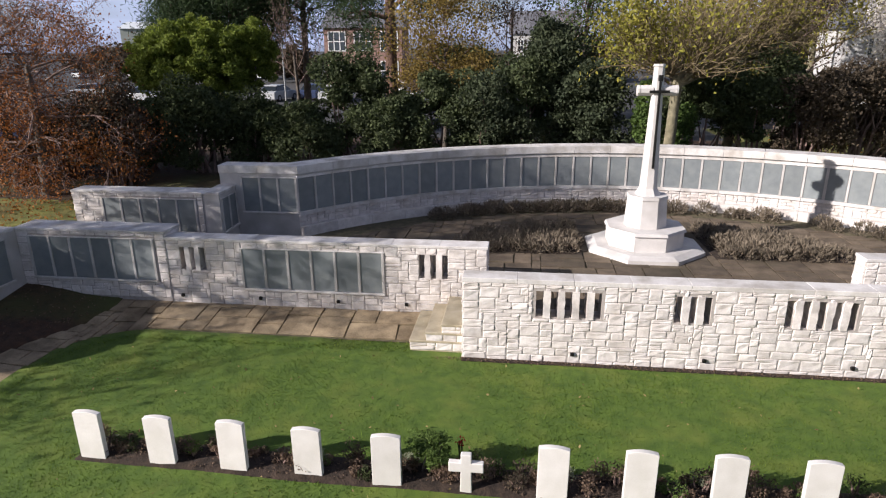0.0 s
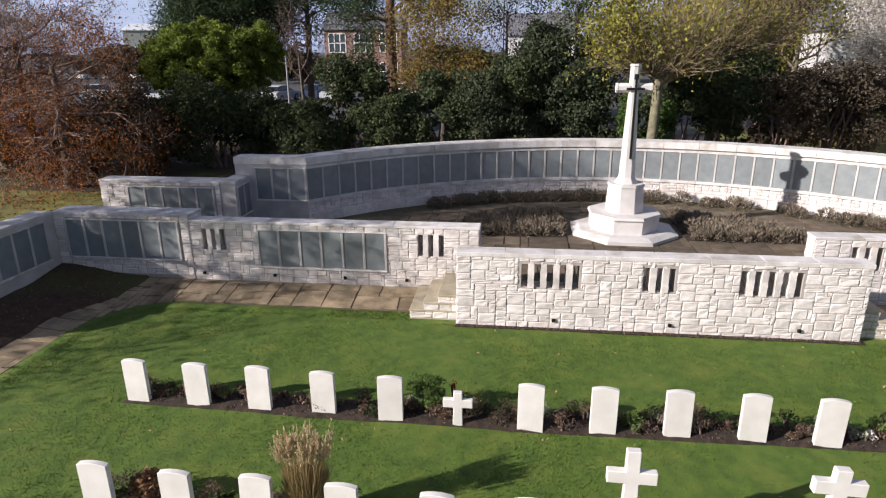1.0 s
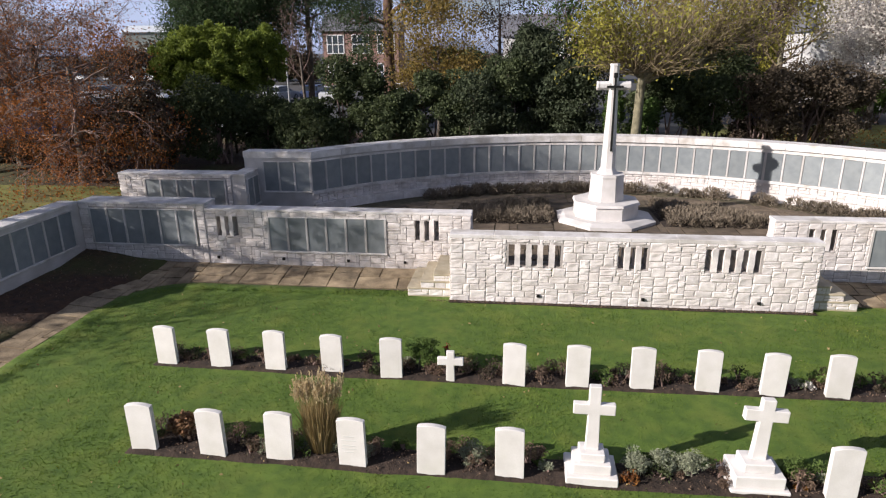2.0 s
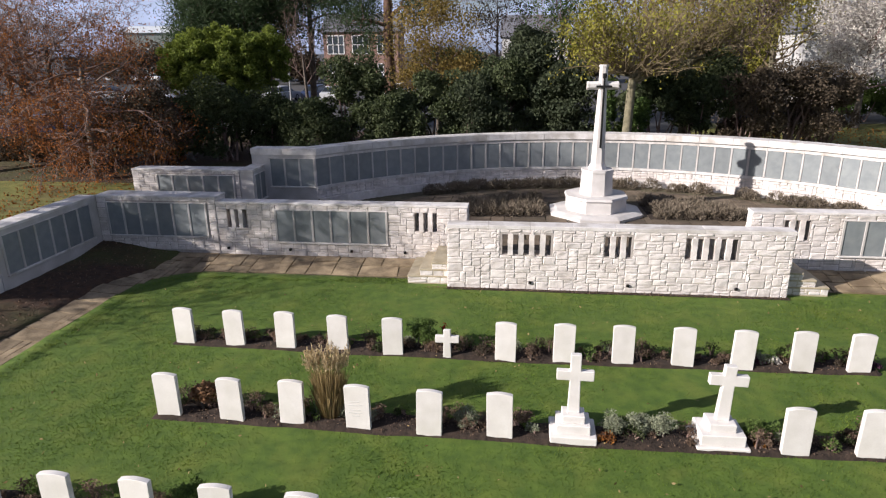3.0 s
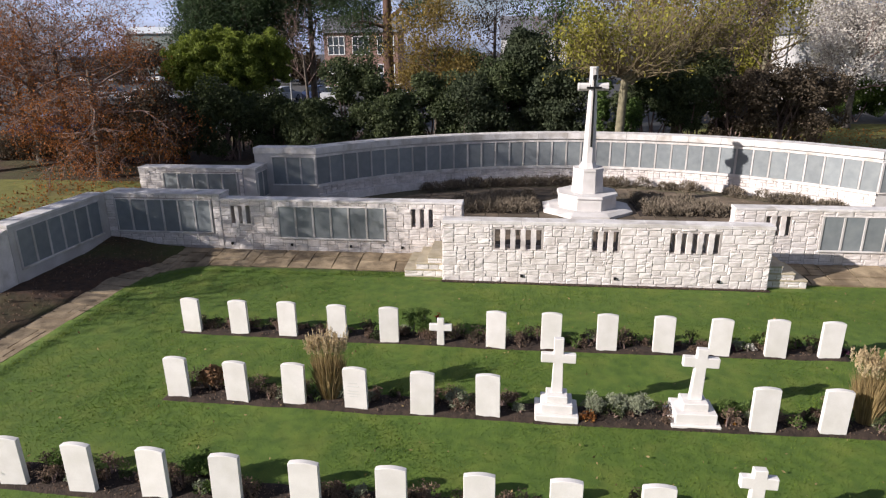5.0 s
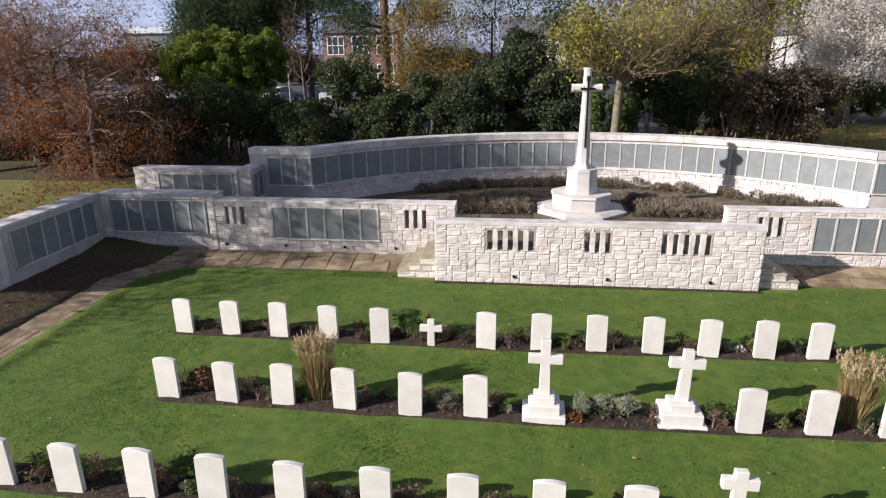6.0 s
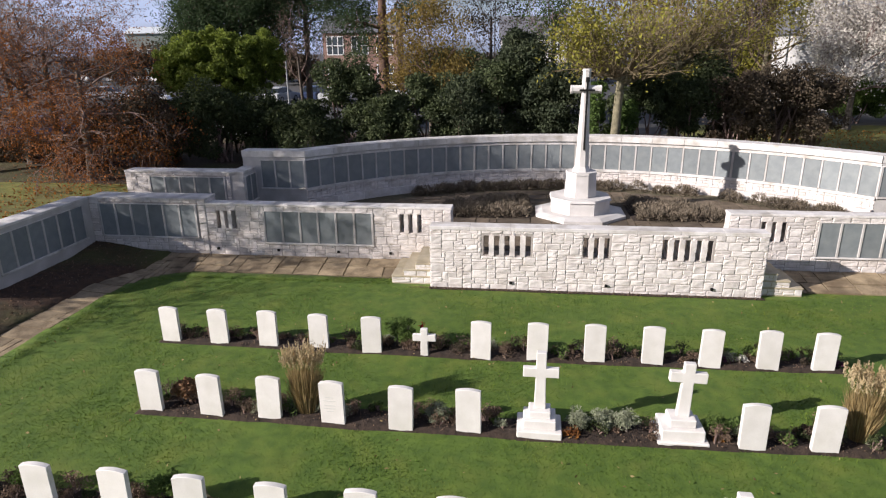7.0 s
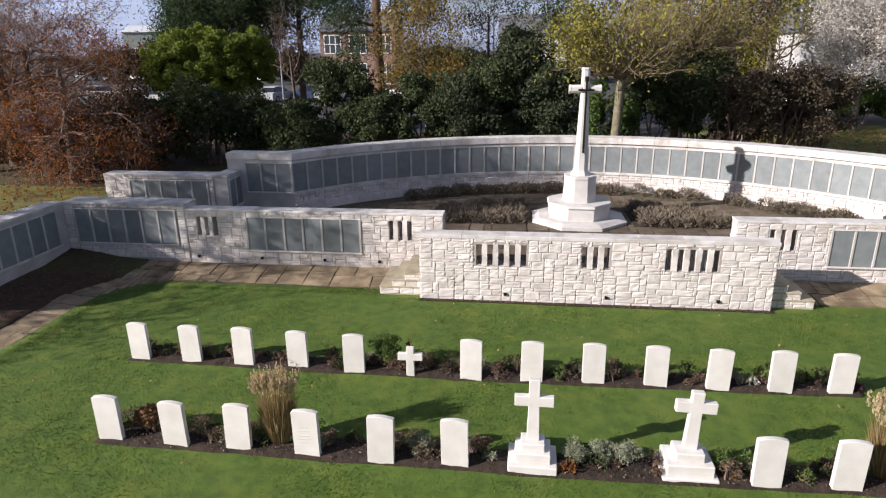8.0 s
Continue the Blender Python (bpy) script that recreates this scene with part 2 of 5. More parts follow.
def tubes_mesh(name, paths, material, sides=5):
    """Tapered tubes: each path is a list of (point, radius)."""
    verts, faces = [], []
    for path in paths:
        p = np.array([q for q, _ in path], dtype=float)
        r = np.array([w for _, w in path])
        t = unit(np.gradient(p, axis=0))
        ref = np.where(np.abs(t[:, 2:3]) > 0.9, np.array((1.0, 0, 0)), np.array((0, 0, 1.0)))
        a = unit(np.cross(t, ref))
        b = np.cross(t, a)
        base = len(verts)
        for k in range(len(p)):
            for s in range(sides):
                w = 2 * math.pi * s / sides
                verts.append(p[k] + (a[k] * math.cos(w) + b[k] * math.sin(w)) * r[k])
        for k in range(len(p) - 1):
            for s in range(sides):
                s2 = (s + 1) % sides
                faces.append((base + k * sides + s, base + k * sides + s2, base + (k + 1) * sides + s2, base + (k + 1) * sides + s))
    return numpy_mesh(name, np.array(verts), np.array(faces), material, smooth=True)


def grow(rng, start, heading, length, radius, levels, paths, ends, spread=0.7, lift=0.15, kids=3, wander=0.18):
    """A limb with its branches, added to paths; tips go to ends."""
    n = 5
    p, d, pts = np.array(start, float), unit(np.array(heading, float)), []
    for k in range(n + 1):
        pts.append((p.copy(), radius * (1 - 0.75 * k / n)))
        d = unit(d + rng.normal(size=3) * wander + np.array((0, 0, lift * 0.3)))
        p = p + d * length / n
    paths.append(pts)
    if levels == 0:
        ends.append(pts[-1][0])
        ends.append(pts[-3][0])
        return
    for _ in range(kids):
        k = rng.integers(2, n + 1)
        q, w = pts[k]
        grow(rng, q, d + rng.normal(size=3) * spread + np.array((0, 0, lift)), length * rng.uniform(0.5, 0.78), max(w * 0.75, 0.009), levels - 1, paths, ends, spread, lift, kids, wander)


# ---- the large structure ----
CX = 4.68            # axis of the memorial
FLOOR = 0.72         # terrace behind the front screen wall


def smooth(a):
    a = min(1.0, max(0.0, a))
    return a * a * (3 - 2 * a)


def pave_z(x, y):
    """Height of the lower paving, which climbs gently to the walls."""
    return 0.012 + 0.13 * smooth((y - 3.9) / 1.2) + 0.24 * smooth((-6.9 - x) / 2.2)


def ground_z(x, y):
    side = smooth((-9.35 - x) / 0.3)
    back = smooth((y - 5.45) / 0.25) if x < 1.0 or x > 8.4 else smooth((y - 6.3) / 0.3)
    far = 0.25 * smooth((y - 40) / 40)
    low = pave_z(x, y) - 0.03 if x < -6.5 or y > 4.0 else 0.0
    return max(low, (0.62 + 0.25 * smooth((y - 13) / 2)) * max(back, side)) - far


def shade_bed_edge(y):
    """Outer edge of the soil bed along the side wall, widened into the corner for the wall's shadow."""
    return -7.5 + 0.8 * smooth((y - 2.6) / 2.4)


def in_path(x, y):
    """The flagged walk in front of the side walls, with its rounded inner corner."""
    if y > 5.1 or x < shade_bed_edge(y) - 0.1:
        return False
    if x > 8.75:
        return y > 3.95
    if x > 0.6:
        return False
    if x > -5.2:
        return y > 3.98
    if y < 2.4:
        return x < -6.88
    return not ((x + 5.2) ** 2 / 1.68 ** 2 + (y - 2.4) ** 2 / 1.6 ** 2 < 1 or (x > -5.2 and y < 4) or (x > -6.88 and y < 2.4))


def make_ground():
    bm = bmesh.new()
    xs = sorted({round(v, 3) for v in [*np.arange(-14, 22.01, 0.5), *np.arange(-10, -8.5, 0.1), 0.95, 1.05, 8.35, 8.45, *(-14 - 1.35 ** k for k in range(6, 24)), *(22 + 1.35 ** k for k in range(6, 24))]})
    ys = sorted({round(v, 3) for v in [*np.arange(-14, 20.01, 0.5), *np.arange(3.8, 6.8, 0.1), *(-14 - 1.35 ** k for k in range(6, 22)), *(20 + 1.35 ** k for k in range(6, 24))]})
    grid = [[bm.verts.new((x, y, ground_z(x, y) + (0.015 * noise.noise((x * 0.6, y * 0.6, 0)) if abs(x) < 30 and abs(y) < 30 else 0))) for x in xs] for y in ys]
    litter, asphalt = [], []
    for j in range(len(ys) - 1):
        for i in range(len(xs) - 1):
            f = bm.faces.new((grid[j][i], grid[j][i + 1], grid[j + 1][i + 1], grid[j + 1][i]))
            f.smooth = True
            x, y = (xs[i] + xs[i + 1]) / 2, (ys[j] + ys[j + 1]) / 2
            if y > (31 if x > 12 else 24):
                f.material_index = 2
            elif (x < -9.4 and y < 12.0) or (x > 12.0 and y > 6):
                f.material_index = 3
            elif y > 6.0:
                f.material_index = 1
    ob = thing("ground", "mown green lawn with leaf litter and asphalt beyond the walls", "lawn", kind="structure", bm=bm, material=LAWN)
    ob.data.materials.append(LITTER)
    ob.data.materials.append(ASPHALT)
    ob.data.materials.append(ROUGH_GRASS)
    return ob


make_ground()

# stones and their pattern
STONES = []
for k in range(12):
    b = bmesh.new()
    n = 5
    us, vs = (0, 0.07, 0.5, 0.93, 1), (0, 0.10, 0.5, 0.90, 1)
    skew = [random.uniform(-0.035, 0.035) for _ in range(4)]
    front = []
    for j in range(n):
        row = []
        for i in range(n):
            u, v = us[i], vs[j]
            rim_point = i in (0, n - 1) or j in (0, n - 1)
            x = u - 0.5 + (skew[0] * (1 - u) + skew[1] * u) * (v - 0.5)
            z = v - 0.5 + (skew[2] * (1 - v) + skew[3] * v) * (u - 0.5)
            if rim_point:
                row.append(b.verts.new((x * random.uniform(0.97, 1.0), -0.12, z * random.uniform(0.96, 1.0))))
            else:
                row.append(b.verts.new((x + random.uniform(-0.06, 0.06) * (i == 2), random.uniform(-0.62, -0.22), z + random.uniform(-0.07, 0.07) * (j == 2))))
        front.append(row)
    back = [b.verts.new((x, 1.0, z)) for x, z in ((-0.5, -0.5), (0.5, -0.5), (0.5, 0.5), (-0.5, 0.5))]
    for j in range(n - 1):
        for i in range(n - 1):
            b.faces.new((front[j][i], front[j][i + 1], front[j + 1][i + 1], front[j + 1][i]))
    rim = [front[0][i] for i in range(n)] + [front[j][n - 1] for j in range(1, n)] + [front[n - 1][i] for i in range(n - 2, -1, -1)] + [front[j][0] for j in range(n - 2, 0, -1)]
    for c in range(4):
        run = [rim[(c * (n - 1) + i) % len(rim)] for i in range(n)]
        b.faces.new([*run[::-1], back[c], back[(c + 1) % 4]])
    STONES.append(mesh_of("stone", b, STONE))


def rough_pier(x0, x1, y0, y1, z0, z1, r):
    """A dressed pier with rock-faced front and worn arrises."""
    b = box(x0, x1, y0, y1, z0, z1)
    bmesh.ops.subdivide_edges(b, edges=[e for e in b.edges if abs(e.verts[0].co.z - e.verts[1].co.z) > 0.1], cuts=4, use_grid_fill=True)
    for v in b.verts:
        v.co.x += r.uniform(-0.007, 0.007)
        v.co.y += r.uniform(-0.016, 0.006)
    return b


def snecked(length, height, free, rng, cell=0.072, sizes=((1, 4), (1, 5), (2, 3), (2, 4), (2, 5), (1, 3), (3, 4), (3, 5), (1, 6), (2, 6), (3, 3), (2, 4))):
    """Random rubble: rectangles (u0, u1, v0, v1) that fill a face; free(u, v) says where stone may lie."""
    nu, nv = max(1, round(length / cell)), max(1, round(height / cell))
    cu, cv = length / nu, height / nv
    full = np.array([[free((i + 0.5) * cu, (j + 0.5) * cv) for i in range(nu)] for j in range(nv)])
    out = []
    for j in range(nv):
        for i in range(nu):
            if not full[j, i]:
                continue
            h, w = sizes[rng.integers(len(sizes))]
            h = min(h, nv - j)
            while h > 1 and not full[j:j + h, i].all():
                h -= 1
            k = 1
            while k < w and i + k < nu and full[j:j + h, i + k].all():
                k += 1
            full[j:j + h, i:i + k] = False
            out.append((i * cu, (i + k) * cu, j * cv, (j + h) * cv))
    return out


def lay_stones(parent, name, rects, m, rng, depth=0.030, joint=0.008):
    for u0, u1, v0, v1 in rects:
        size = Matrix.Diagonal((u1 - u0 - joint, depth * rng.uniform(0.7, 1.5), v1 - v0 - joint, 1))
        part(name, STONES[rng.integers(len(STONES))], None, parent, at=m @ Matrix.Translation(((u0 + u1) / 2, 0, (v0 + v1) / 2)) @ size)


COPE = {}


def coping_mesh(length, depth, height):
    key = (round(length, 3), round(depth, 3), round(height, 3))
    if key not in COPE:
        b = box(-length / 2 + 0.0008, length / 2 - 0.0008, 0, depth, 0, height, 0.007)
        for v in b.verts:
            if v.co.z > height * 0.6:
                v.co.z += 0.012 * math.sin(math.pi * v.co.y / depth) - 0.004
        COPE[key] = mesh_of("coping_stone", b, COPING)
    return COPE[key]


PANEL = {}


def panel_mesh(w, h):
    key = (round(w, 3), round(h, 3))
    if key not in PANEL:
        PANEL[key] = mesh_of("name_panel", box(-w / 2, w / 2, -0.012, 0.02, 0, h, 0.004), SLATE), mesh_of("mullion", box(-0.028, 0.028, -0.032, 0.02, 0, h, 0.006), ASHLAR)
    return PANEL[key]


def wall(name, label, x, y, turn, length, z0, z1, thick, slots=(), sill=(0.9, 1.4), panels=(), rubble=True, cope=0.065, seed=1, ends=(True, True), out=0.018, weeps=()):
    """A straight wall; its face runs along local x and looks along local -y. slots: (from, to) in metres along it; panels: (from, to, low, high, count)."""
    rng = np.random.default_rng(seed)
    at = pose(x, y, 0, 0, 0, turn)
    top = z1 - cope
    bm = bmesh.new()
    if slots:
        add_box(bm, 0, length, 0, thick, z0 - 0.3, sill[0])
        add_box(bm, 0, length, 0, thick, sill[1], top)
        cuts = [0.0] + [v for s in slots for v in s] + [length]
        for a, b in zip(cuts[::2], cuts[1::2]):
            add_box(bm, a, b, 0, thick, sill[0], sill[1])
    else:
        add_box(bm, 0, length, 0, thick, z0 - 0.3, top)
    ob = thing(name, label, "wall", at, kind="structure", bm=bm, material=MORTAR if rubble else ASHLAR)

    def free(u, v):
        v += z0
        if any(a - 0.02 < u < b + 0.02 and sill[0] - 0.02 < v < sill[1] + 0.02 for a, b in slots):
            return False
        return not any(a - 0.03 < u < b + 0.03 and lo - 0.03 < v < hi + 0.03 for a, b, lo, hi, _ in panels)

    if rubble:
        lay_stones(ob, "stone", snecked(length, top - z0, free, rng), Matrix.Translation((0, 0.004, z0)), rng)
        for k, (u, spin) in enumerate(((0, -90), (length, 90))):
            if ends[k]:
                m = Matrix.Translation((u, thick if k == 0 else 0, z0)) @ pose(0, 0, 0, 0, 0, spin)
                lay_stones(ob, "stone", snecked(thick, top - z0, lambda a, b: True, rng), m, rng)
        if slots:
            # dressed piers between the slots
            gaps = [(a[1], b[0]) for a, b in zip(slots, slots[1:]) if b[0] - a[1] < 0.3]
            for a, b in gaps:
                part("pier", rough_pier(a - 0.004, b + 0.004, -0.018, thick + 0.02, sill[0] - 0.01, sill[1] + 0.01, rng), STONE, ob)
    for a, b, lo, hi, count in panels:
        w = (b - a) / count
        slab, bar = panel_mesh(w - 0.055, hi - lo)
        for k in range(count):
            part("name_panel", slab, None, ob, at=Matrix.Translation((a + (k + 0.5) * w, 0, lo)))
        for k in range(count + 1):
            part("mullion", bar, None, ob, at=Matrix.Translation((a + k * w, 0, lo)))
        part("panel_ledge", box(a - 0.03, b + 0.03, -0.05, 0.02, lo - 0.05, lo - 0.004, 0.008), COPING, ob)
        part("panel_head", box(a - 0.03, b + 0.03, -0.025, 0.02, hi + 0.004, hi + 0.03, 0.006), COPING, ob)
    for u in weeps:
        part("weep_hole", box(u - 0.035, u + 0.035, -0.05, 0.03, z0 + 0.16, z0 + 0.23, 0.01), BRONZE, ob, "dark drain hole")
    count = max(1, round(length / 0.95))
    step = (length + 2 * out) / count
    me = coping_mesh(step, thick + 2 * out, cope)
    for k in range(count):
        part("coping_stone", me, None, ob, at=Matrix.Translation((-out + (k + 0.5) * step, -out, top)))
    return ob


def five(a):
    return [(a + 0.247 * k, a + 0.247 * k + 0.135) for k in range(5)]


def three(a, pitch=0.235, w=0.125):
    return [(a + pitch * k, a + pitch * k + w) for k in range(3)]


# front screen wall
FX0, FX1 = 0.84, 8.56
wall("wall_front", "pale rubble stone screen wall with slot openings beside the lawn", FX0, 3.54, 0, FX1 - FX0, 0.0, 1.575, 0.37,
     slots=[*five(2.12 - FX0), *three(4.46 - FX0), *five(6.24 - FX0)], sill=(0.875, 1.365), seed=3, cope=0.09, out=0.012, weeps=(1.95, 4.2, 6.6))
# side walls that carry the name panels, mirrored about the axis
L0, L1 = -5.62, 1.18
wall("wall_left_low", "rubble stone wall with slate name panels and slot openings", L0, 5.12, 0, L1 - L0, 0.14, 1.63, 0.38,
     slots=[*three(0.30, 0.215, 0.12), *three(5.42)], sill=(0.92, 1.42), panels=[(1.66, 4.68, 0.56, 1.42, 6)], seed=5, ends=(False, True), weeps=(0.25, 2.0, 3.7, 5.15))
R0, R1 = 2 * CX - L1, 2 * CX - L0
wall("wall_right_low", "sunlit rubble stone wall with slate name panels and slot openings", R0, 5.12, 0, R1 - R0, 0.10, 1.63, 0.38,
     slots=[*three(0.76), *three(5.94, 0.215, 0.12)], sill=(0.92, 1.42), panels=[(2.12, 5.14, 0.56, 1.42, 6)], seed=6)
wall("wall_left_high", "taller end of the stone wall with slate name panels", -9.05, 5.10, 0, L0 + 9.05, 0.25, 1.76, 0.62,
     panels=[(0.29, 3.15, 0.66, 1.56, 6)], seed=7, ends=(True, True))
wall("wall_left_side", "shaded stone wall of slate name panels along the walk", -9.05, 1.55, 90, 3.55, 0.25, 1.76, 0.50,
     panels=[(0.19, 3.23, 0.66, 1.56, 6)], seed=8, rubble=False, ends=(True, False))
wall("wall_upper_left", "upper stone wall with slate name panels under tree shade", -9.40, 7.45, 0, 3.46, 0.6, 2.06, 0.5,
     panels=[(0.80, 3.27, 1.05, 1.86, 5)], seed=9, ends=(True, False))
wall("wall_upper_return", "short shaded return wall between two upper walls", -5.52, 7.47, 90, 0.93, 0.6, 2.06, 0.42, panels=[(0.1, 0.9, 1.05, 1.86, 2)], rubble=False, seed=10, ends=(False, False))
wall("wall_upper_left_end", "upper stone wall at the end of the curve with name panels", -5.92, 8.42, 0, 2.05, 0.6, 2.56, 0.5,
     panels=[(0.58, 2.03, 1.37, 2.24, 3)], rubble=False, seed=11, cope=0.2)
wall("wall_upper_right_end", "sunlit upper stone wall at the end of the curve with panels", 2 * CX + 3.87, 8.42, 0, 2.05, 0.6, 2.56, 0.5,
     panels=[(0.02, 1.55, 1.37, 2.24, 3)], rubble=False, seed=12, cope=0.2)


# curved rear wall
rng_course = np.random.default_rng(15)


def curved_wall():
    half, rise = CX + 3.87, 4.05
    rad = (half * half + rise * rise) / (2 * rise)
    cy = 8.42 + rise - rad
    ang = math.asin(half / rad)
    count = 37
    step = 2 * ang / count

    def ring(bm, r0, r1, z0, z1, a0, a1, n):
        loops = []
        for k in range(n + 1):
            a = a0 + (a1 - a0) * k / n
            s, c = math.sin(a), math.cos(a)
            loops.append([bm.verts.new((s * r, c * r, z)) for r, z in ((r0, z0), (r1, z0), (r1, z1), (r0, z1))])
        for p, q in zip(loops, loops[1:]):
            for i in range(4):
                bm.faces.new((p[i], p[(i + 1) % 4], q[(i + 1) % 4], q[i]))
        bm.faces.new(loops[0])
        bm.faces.new(loops[-1][::-1])
        bmesh.ops.recalc_face_normals(bm, faces=bm.faces)
        return bm

    at = Matrix.Translation((CX, cy, 0))
    ob = thing("wall_rear_curved", "curved pale stone memorial wall of slate name panels", "wall", at, kind="structure",
               bm=ring(bmesh.new(), rad, rad + 0.5, 0.4, 2.36, -ang, ang, 74), material=ASHLAR)
    slab, bar = panel_mesh(0.455, 0.87)
    for k in range(count + 1):
        a = -ang + k * step
        m = pose(0, 0, 0, 0, 0, -math.degrees(a)) @ Matrix.Translation((0, rad, 1.37))
        part("mullion", bar, None, ob, at=m)
        if k < count:
            m = pose(0, 0, 0, 0, 0, -math.degrees(a + step / 2)) @ Matrix.Translation((0, rad - 0.004, 1.37))
            part("name_panel", slab, None, ob, at=m)
    cope = mesh_of("coping_stone", ring(bmesh.new(), rad - 0.07, rad + 0.56, 2.36, 2.56, -step + 0.0004, step - 0.0004, 4), COPING)
    ledge = mesh_of("panel_ledge", ring(bmesh.new(), rad - 0.07, rad + 0.1, 1.28, 1.366, -step + 0.0003, step - 0.0003, 4), COPING)
    head = mesh_of("panel_head", ring(bmesh.new(), rad - 0.035, rad + 0.1, 2.244, 2.31, -step + 0.0003, step - 0.0003, 4), COPING)
    plinth = mesh_of("plinth_stone", ring(bmesh.new(), rad - 0.16, rad + 0.1, 0.5, 0.98, -step + 0.0005, step - 0.0005, 4), STONE)
    for k in range(0, count, 2):
        a = -ang + (k + 1) * step if k < count - 1 else ang - step
        m = pose(0, 0, 0, 0, 0, -math.degrees(a))
        lift = Matrix.Translation((0, 0, 0.003)) if k == count - 1 else Matrix()
        for name, me in (("coping_stone", cope), ("panel_ledge", ledge), ("panel_head", head), ("plinth_stone", plinth)):
            part(name, me, None, ob, at=lift @ m)
    for k in range(count):
        m = pose(0, 0, 0, 0, 0, -math.degrees(-ang + (k + 0.5) * step)) @ Matrix.Translation((-rad * step / 2, rad - 0.006, 0.985))
        lay_stones(ob, "stone", snecked(rad * step, 0.29, lambda u, v: True, rng_course, 0.097, ((1, 2), (1, 3), (1, 4), (2, 2), (1, 3))), m, rng_course, 0.05)
    return rad, cy, ang


RAD, CY, ANG = curved_wall()


def terrace():
    """Raised floor inside the walls, and the steps that climb to it beside the front wall."""
    bm = bmesh.new()
    outline = [(FX0 + 0.05, 3.98), (FX1 - 0.05, 3.98), (FX1 - 0.05, 5.22), (2 * CX + 5.6, 5.22), (2 * CX + 5.6, 8.42)]
    for k in range(25):
        a = ANG - 2 * ANG * k / 24
        outline.append((CX + math.sin(a) * (RAD - 0.02), CY + math.cos(a) * (RAD - 0.02)))
    outline += [(-5.6, 8.42), (-5.6, 5.22), (FX0 + 0.05, 5.22)]
    add_prism(bm, outline, 0.1, FLOOR)
    return thing("floor_terrace", "brown flagstone terrace behind the screen wall, flags toned dark for shade", "terrace", kind="structure", bm=bm, material=JOINT)


TERRACE = terrace()
BED_X, BED_Y, BED_A, BED_B = 4.78, 7.2, 4.6, 3.15     # the rounded lavender beds on both sides of the cross


def in_terrace_bed(x, y, margin=0.0):
    return abs(x - BED_X) > 1.5 + margin and y > 7.5 + margin and ((x - BED_X) / (BED_A - margin)) ** 2 + ((y - BED_Y) / (BED_B - margin)) ** 2 < 1



# ---- the tall memorial cross on its stepped base ----
def octagon(r, turn=22.5, sx=1.0, sy=1.0):
    return [(r * sx * math.cos(radians(turn + 45 * k)), r * sy * math.sin(radians(turn + 45 * k))) for k in range(8)]


def memorial_cross(x, y):
    ob = thing("memorial_cross", "tall white stone memorial cross with bronze sword on stepped base", "monument", Matrix.Translation((x, y, FLOOR)))
    b = add_prism(bmesh.new(), octagon(1.43), 0.0, 0.10)
    add_prism(b, octagon(1.42), 0.10, 0.16, 0.86)
    part("lower_step", b, CROSS_STONE, ob)
    b = add_prism(bmesh.new(), octagon(0.92), 0.13, 0.53)
    add_prism(b, octagon(0.97), 0.53, 0.60, 0.97)
    part("upper_step", b, CROSS_STONE, ob)
    b = add_prism(bmesh.new(), octagon(0.50), 0.59, 1.27, 0.92)
    add_prism(b, octagon(0.485), 1.27, 1.34, 0.97)
    part("plinth", b, CROSS_STONE, ob)
    b = add_prism(bmesh.new(), octagon(0.30), 1.335, 1.50, 0.70)
    add_prism(b, octagon(0.21), 1.50, 3.56, 0.62)
    add_prism(b, octagon(0.132), 3.56, 4.24, 0.92)
    add_prism(b, octagon(0.145), 4.24, 4.29, 0.85)
    part("shaft", b, CROSS_STONE, ob)
    for side in (-1, 1):
        b = bmesh.new()
        add_prism(b, octagon(0.125), 0.10, 0.40, 0.97)
        add_prism(b, octagon(0.130), 0.395, 0.44, 0.96)
        part("arm", b, CROSS_STONE, ob, at=Matrix.Translation((0, 0, 3.72)) @ pose(0, 0, 0, 0, 90 * side, 0))
    sword = part("sword", box(-0.028, 0.028, -0.03, 0.0, -1.72, 0.22, 0.01), BRONZE, ob, "dark bronze sword", at=Matrix.Translation((0.02, -0.15, 3.70)) @ pose(0, 0, 0, -1.6, 0, 0))
    part("cross_guard", box(-0.22, 0.22, -0.036, 0.004, -0.03, 0.03, 0.01), BRONZE, sword)
    part("pommel", box(-0.055, 0.055, -0.04, 0.004, 0.22, 0.36, 0.015), BRONZE, sword)
    return ob


memorial_cross(4.78, 8.28)


# steps beside the front wall
rng_steps = np.random.default_rng(8)


def side_steps(name, mirror):
    ob = thing(name, "pale stone steps with worn flagstone treads beside the screen wall", "steps", kind="structure")
    for k in range(3):
        x0, x1 = -0.17 + 0.3 * k, FX0 + 0.04
        if mirror:
            x0, x1 = 2 * CX - x1 + 0.02, 2 * CX - x0
        z = 0.05 + 0.17 * (k + 1)
        part("riser", box(x0, x1, 3.74, 5.1, z - 0.17 - (0.2 if k == 0 else 0), z - 0.05, 0.006), STEP_FLAG, ob)
        lay_stones(ob, "stone", snecked(x1 - x0, 0.165, lambda u, v: True, rng_steps, 0.083), Matrix.Translation((x0, 3.744, z - 0.20)), rng_steps)
        part("tread", box(x0 - 0.006, x1 + (0.006 if mirror else 0), 3.72, 5.1, z - 0.048, z, 0.008), STEP_FLAG, ob)
    return ob


side_steps("steps_left", False)
side_steps("steps_right", True)

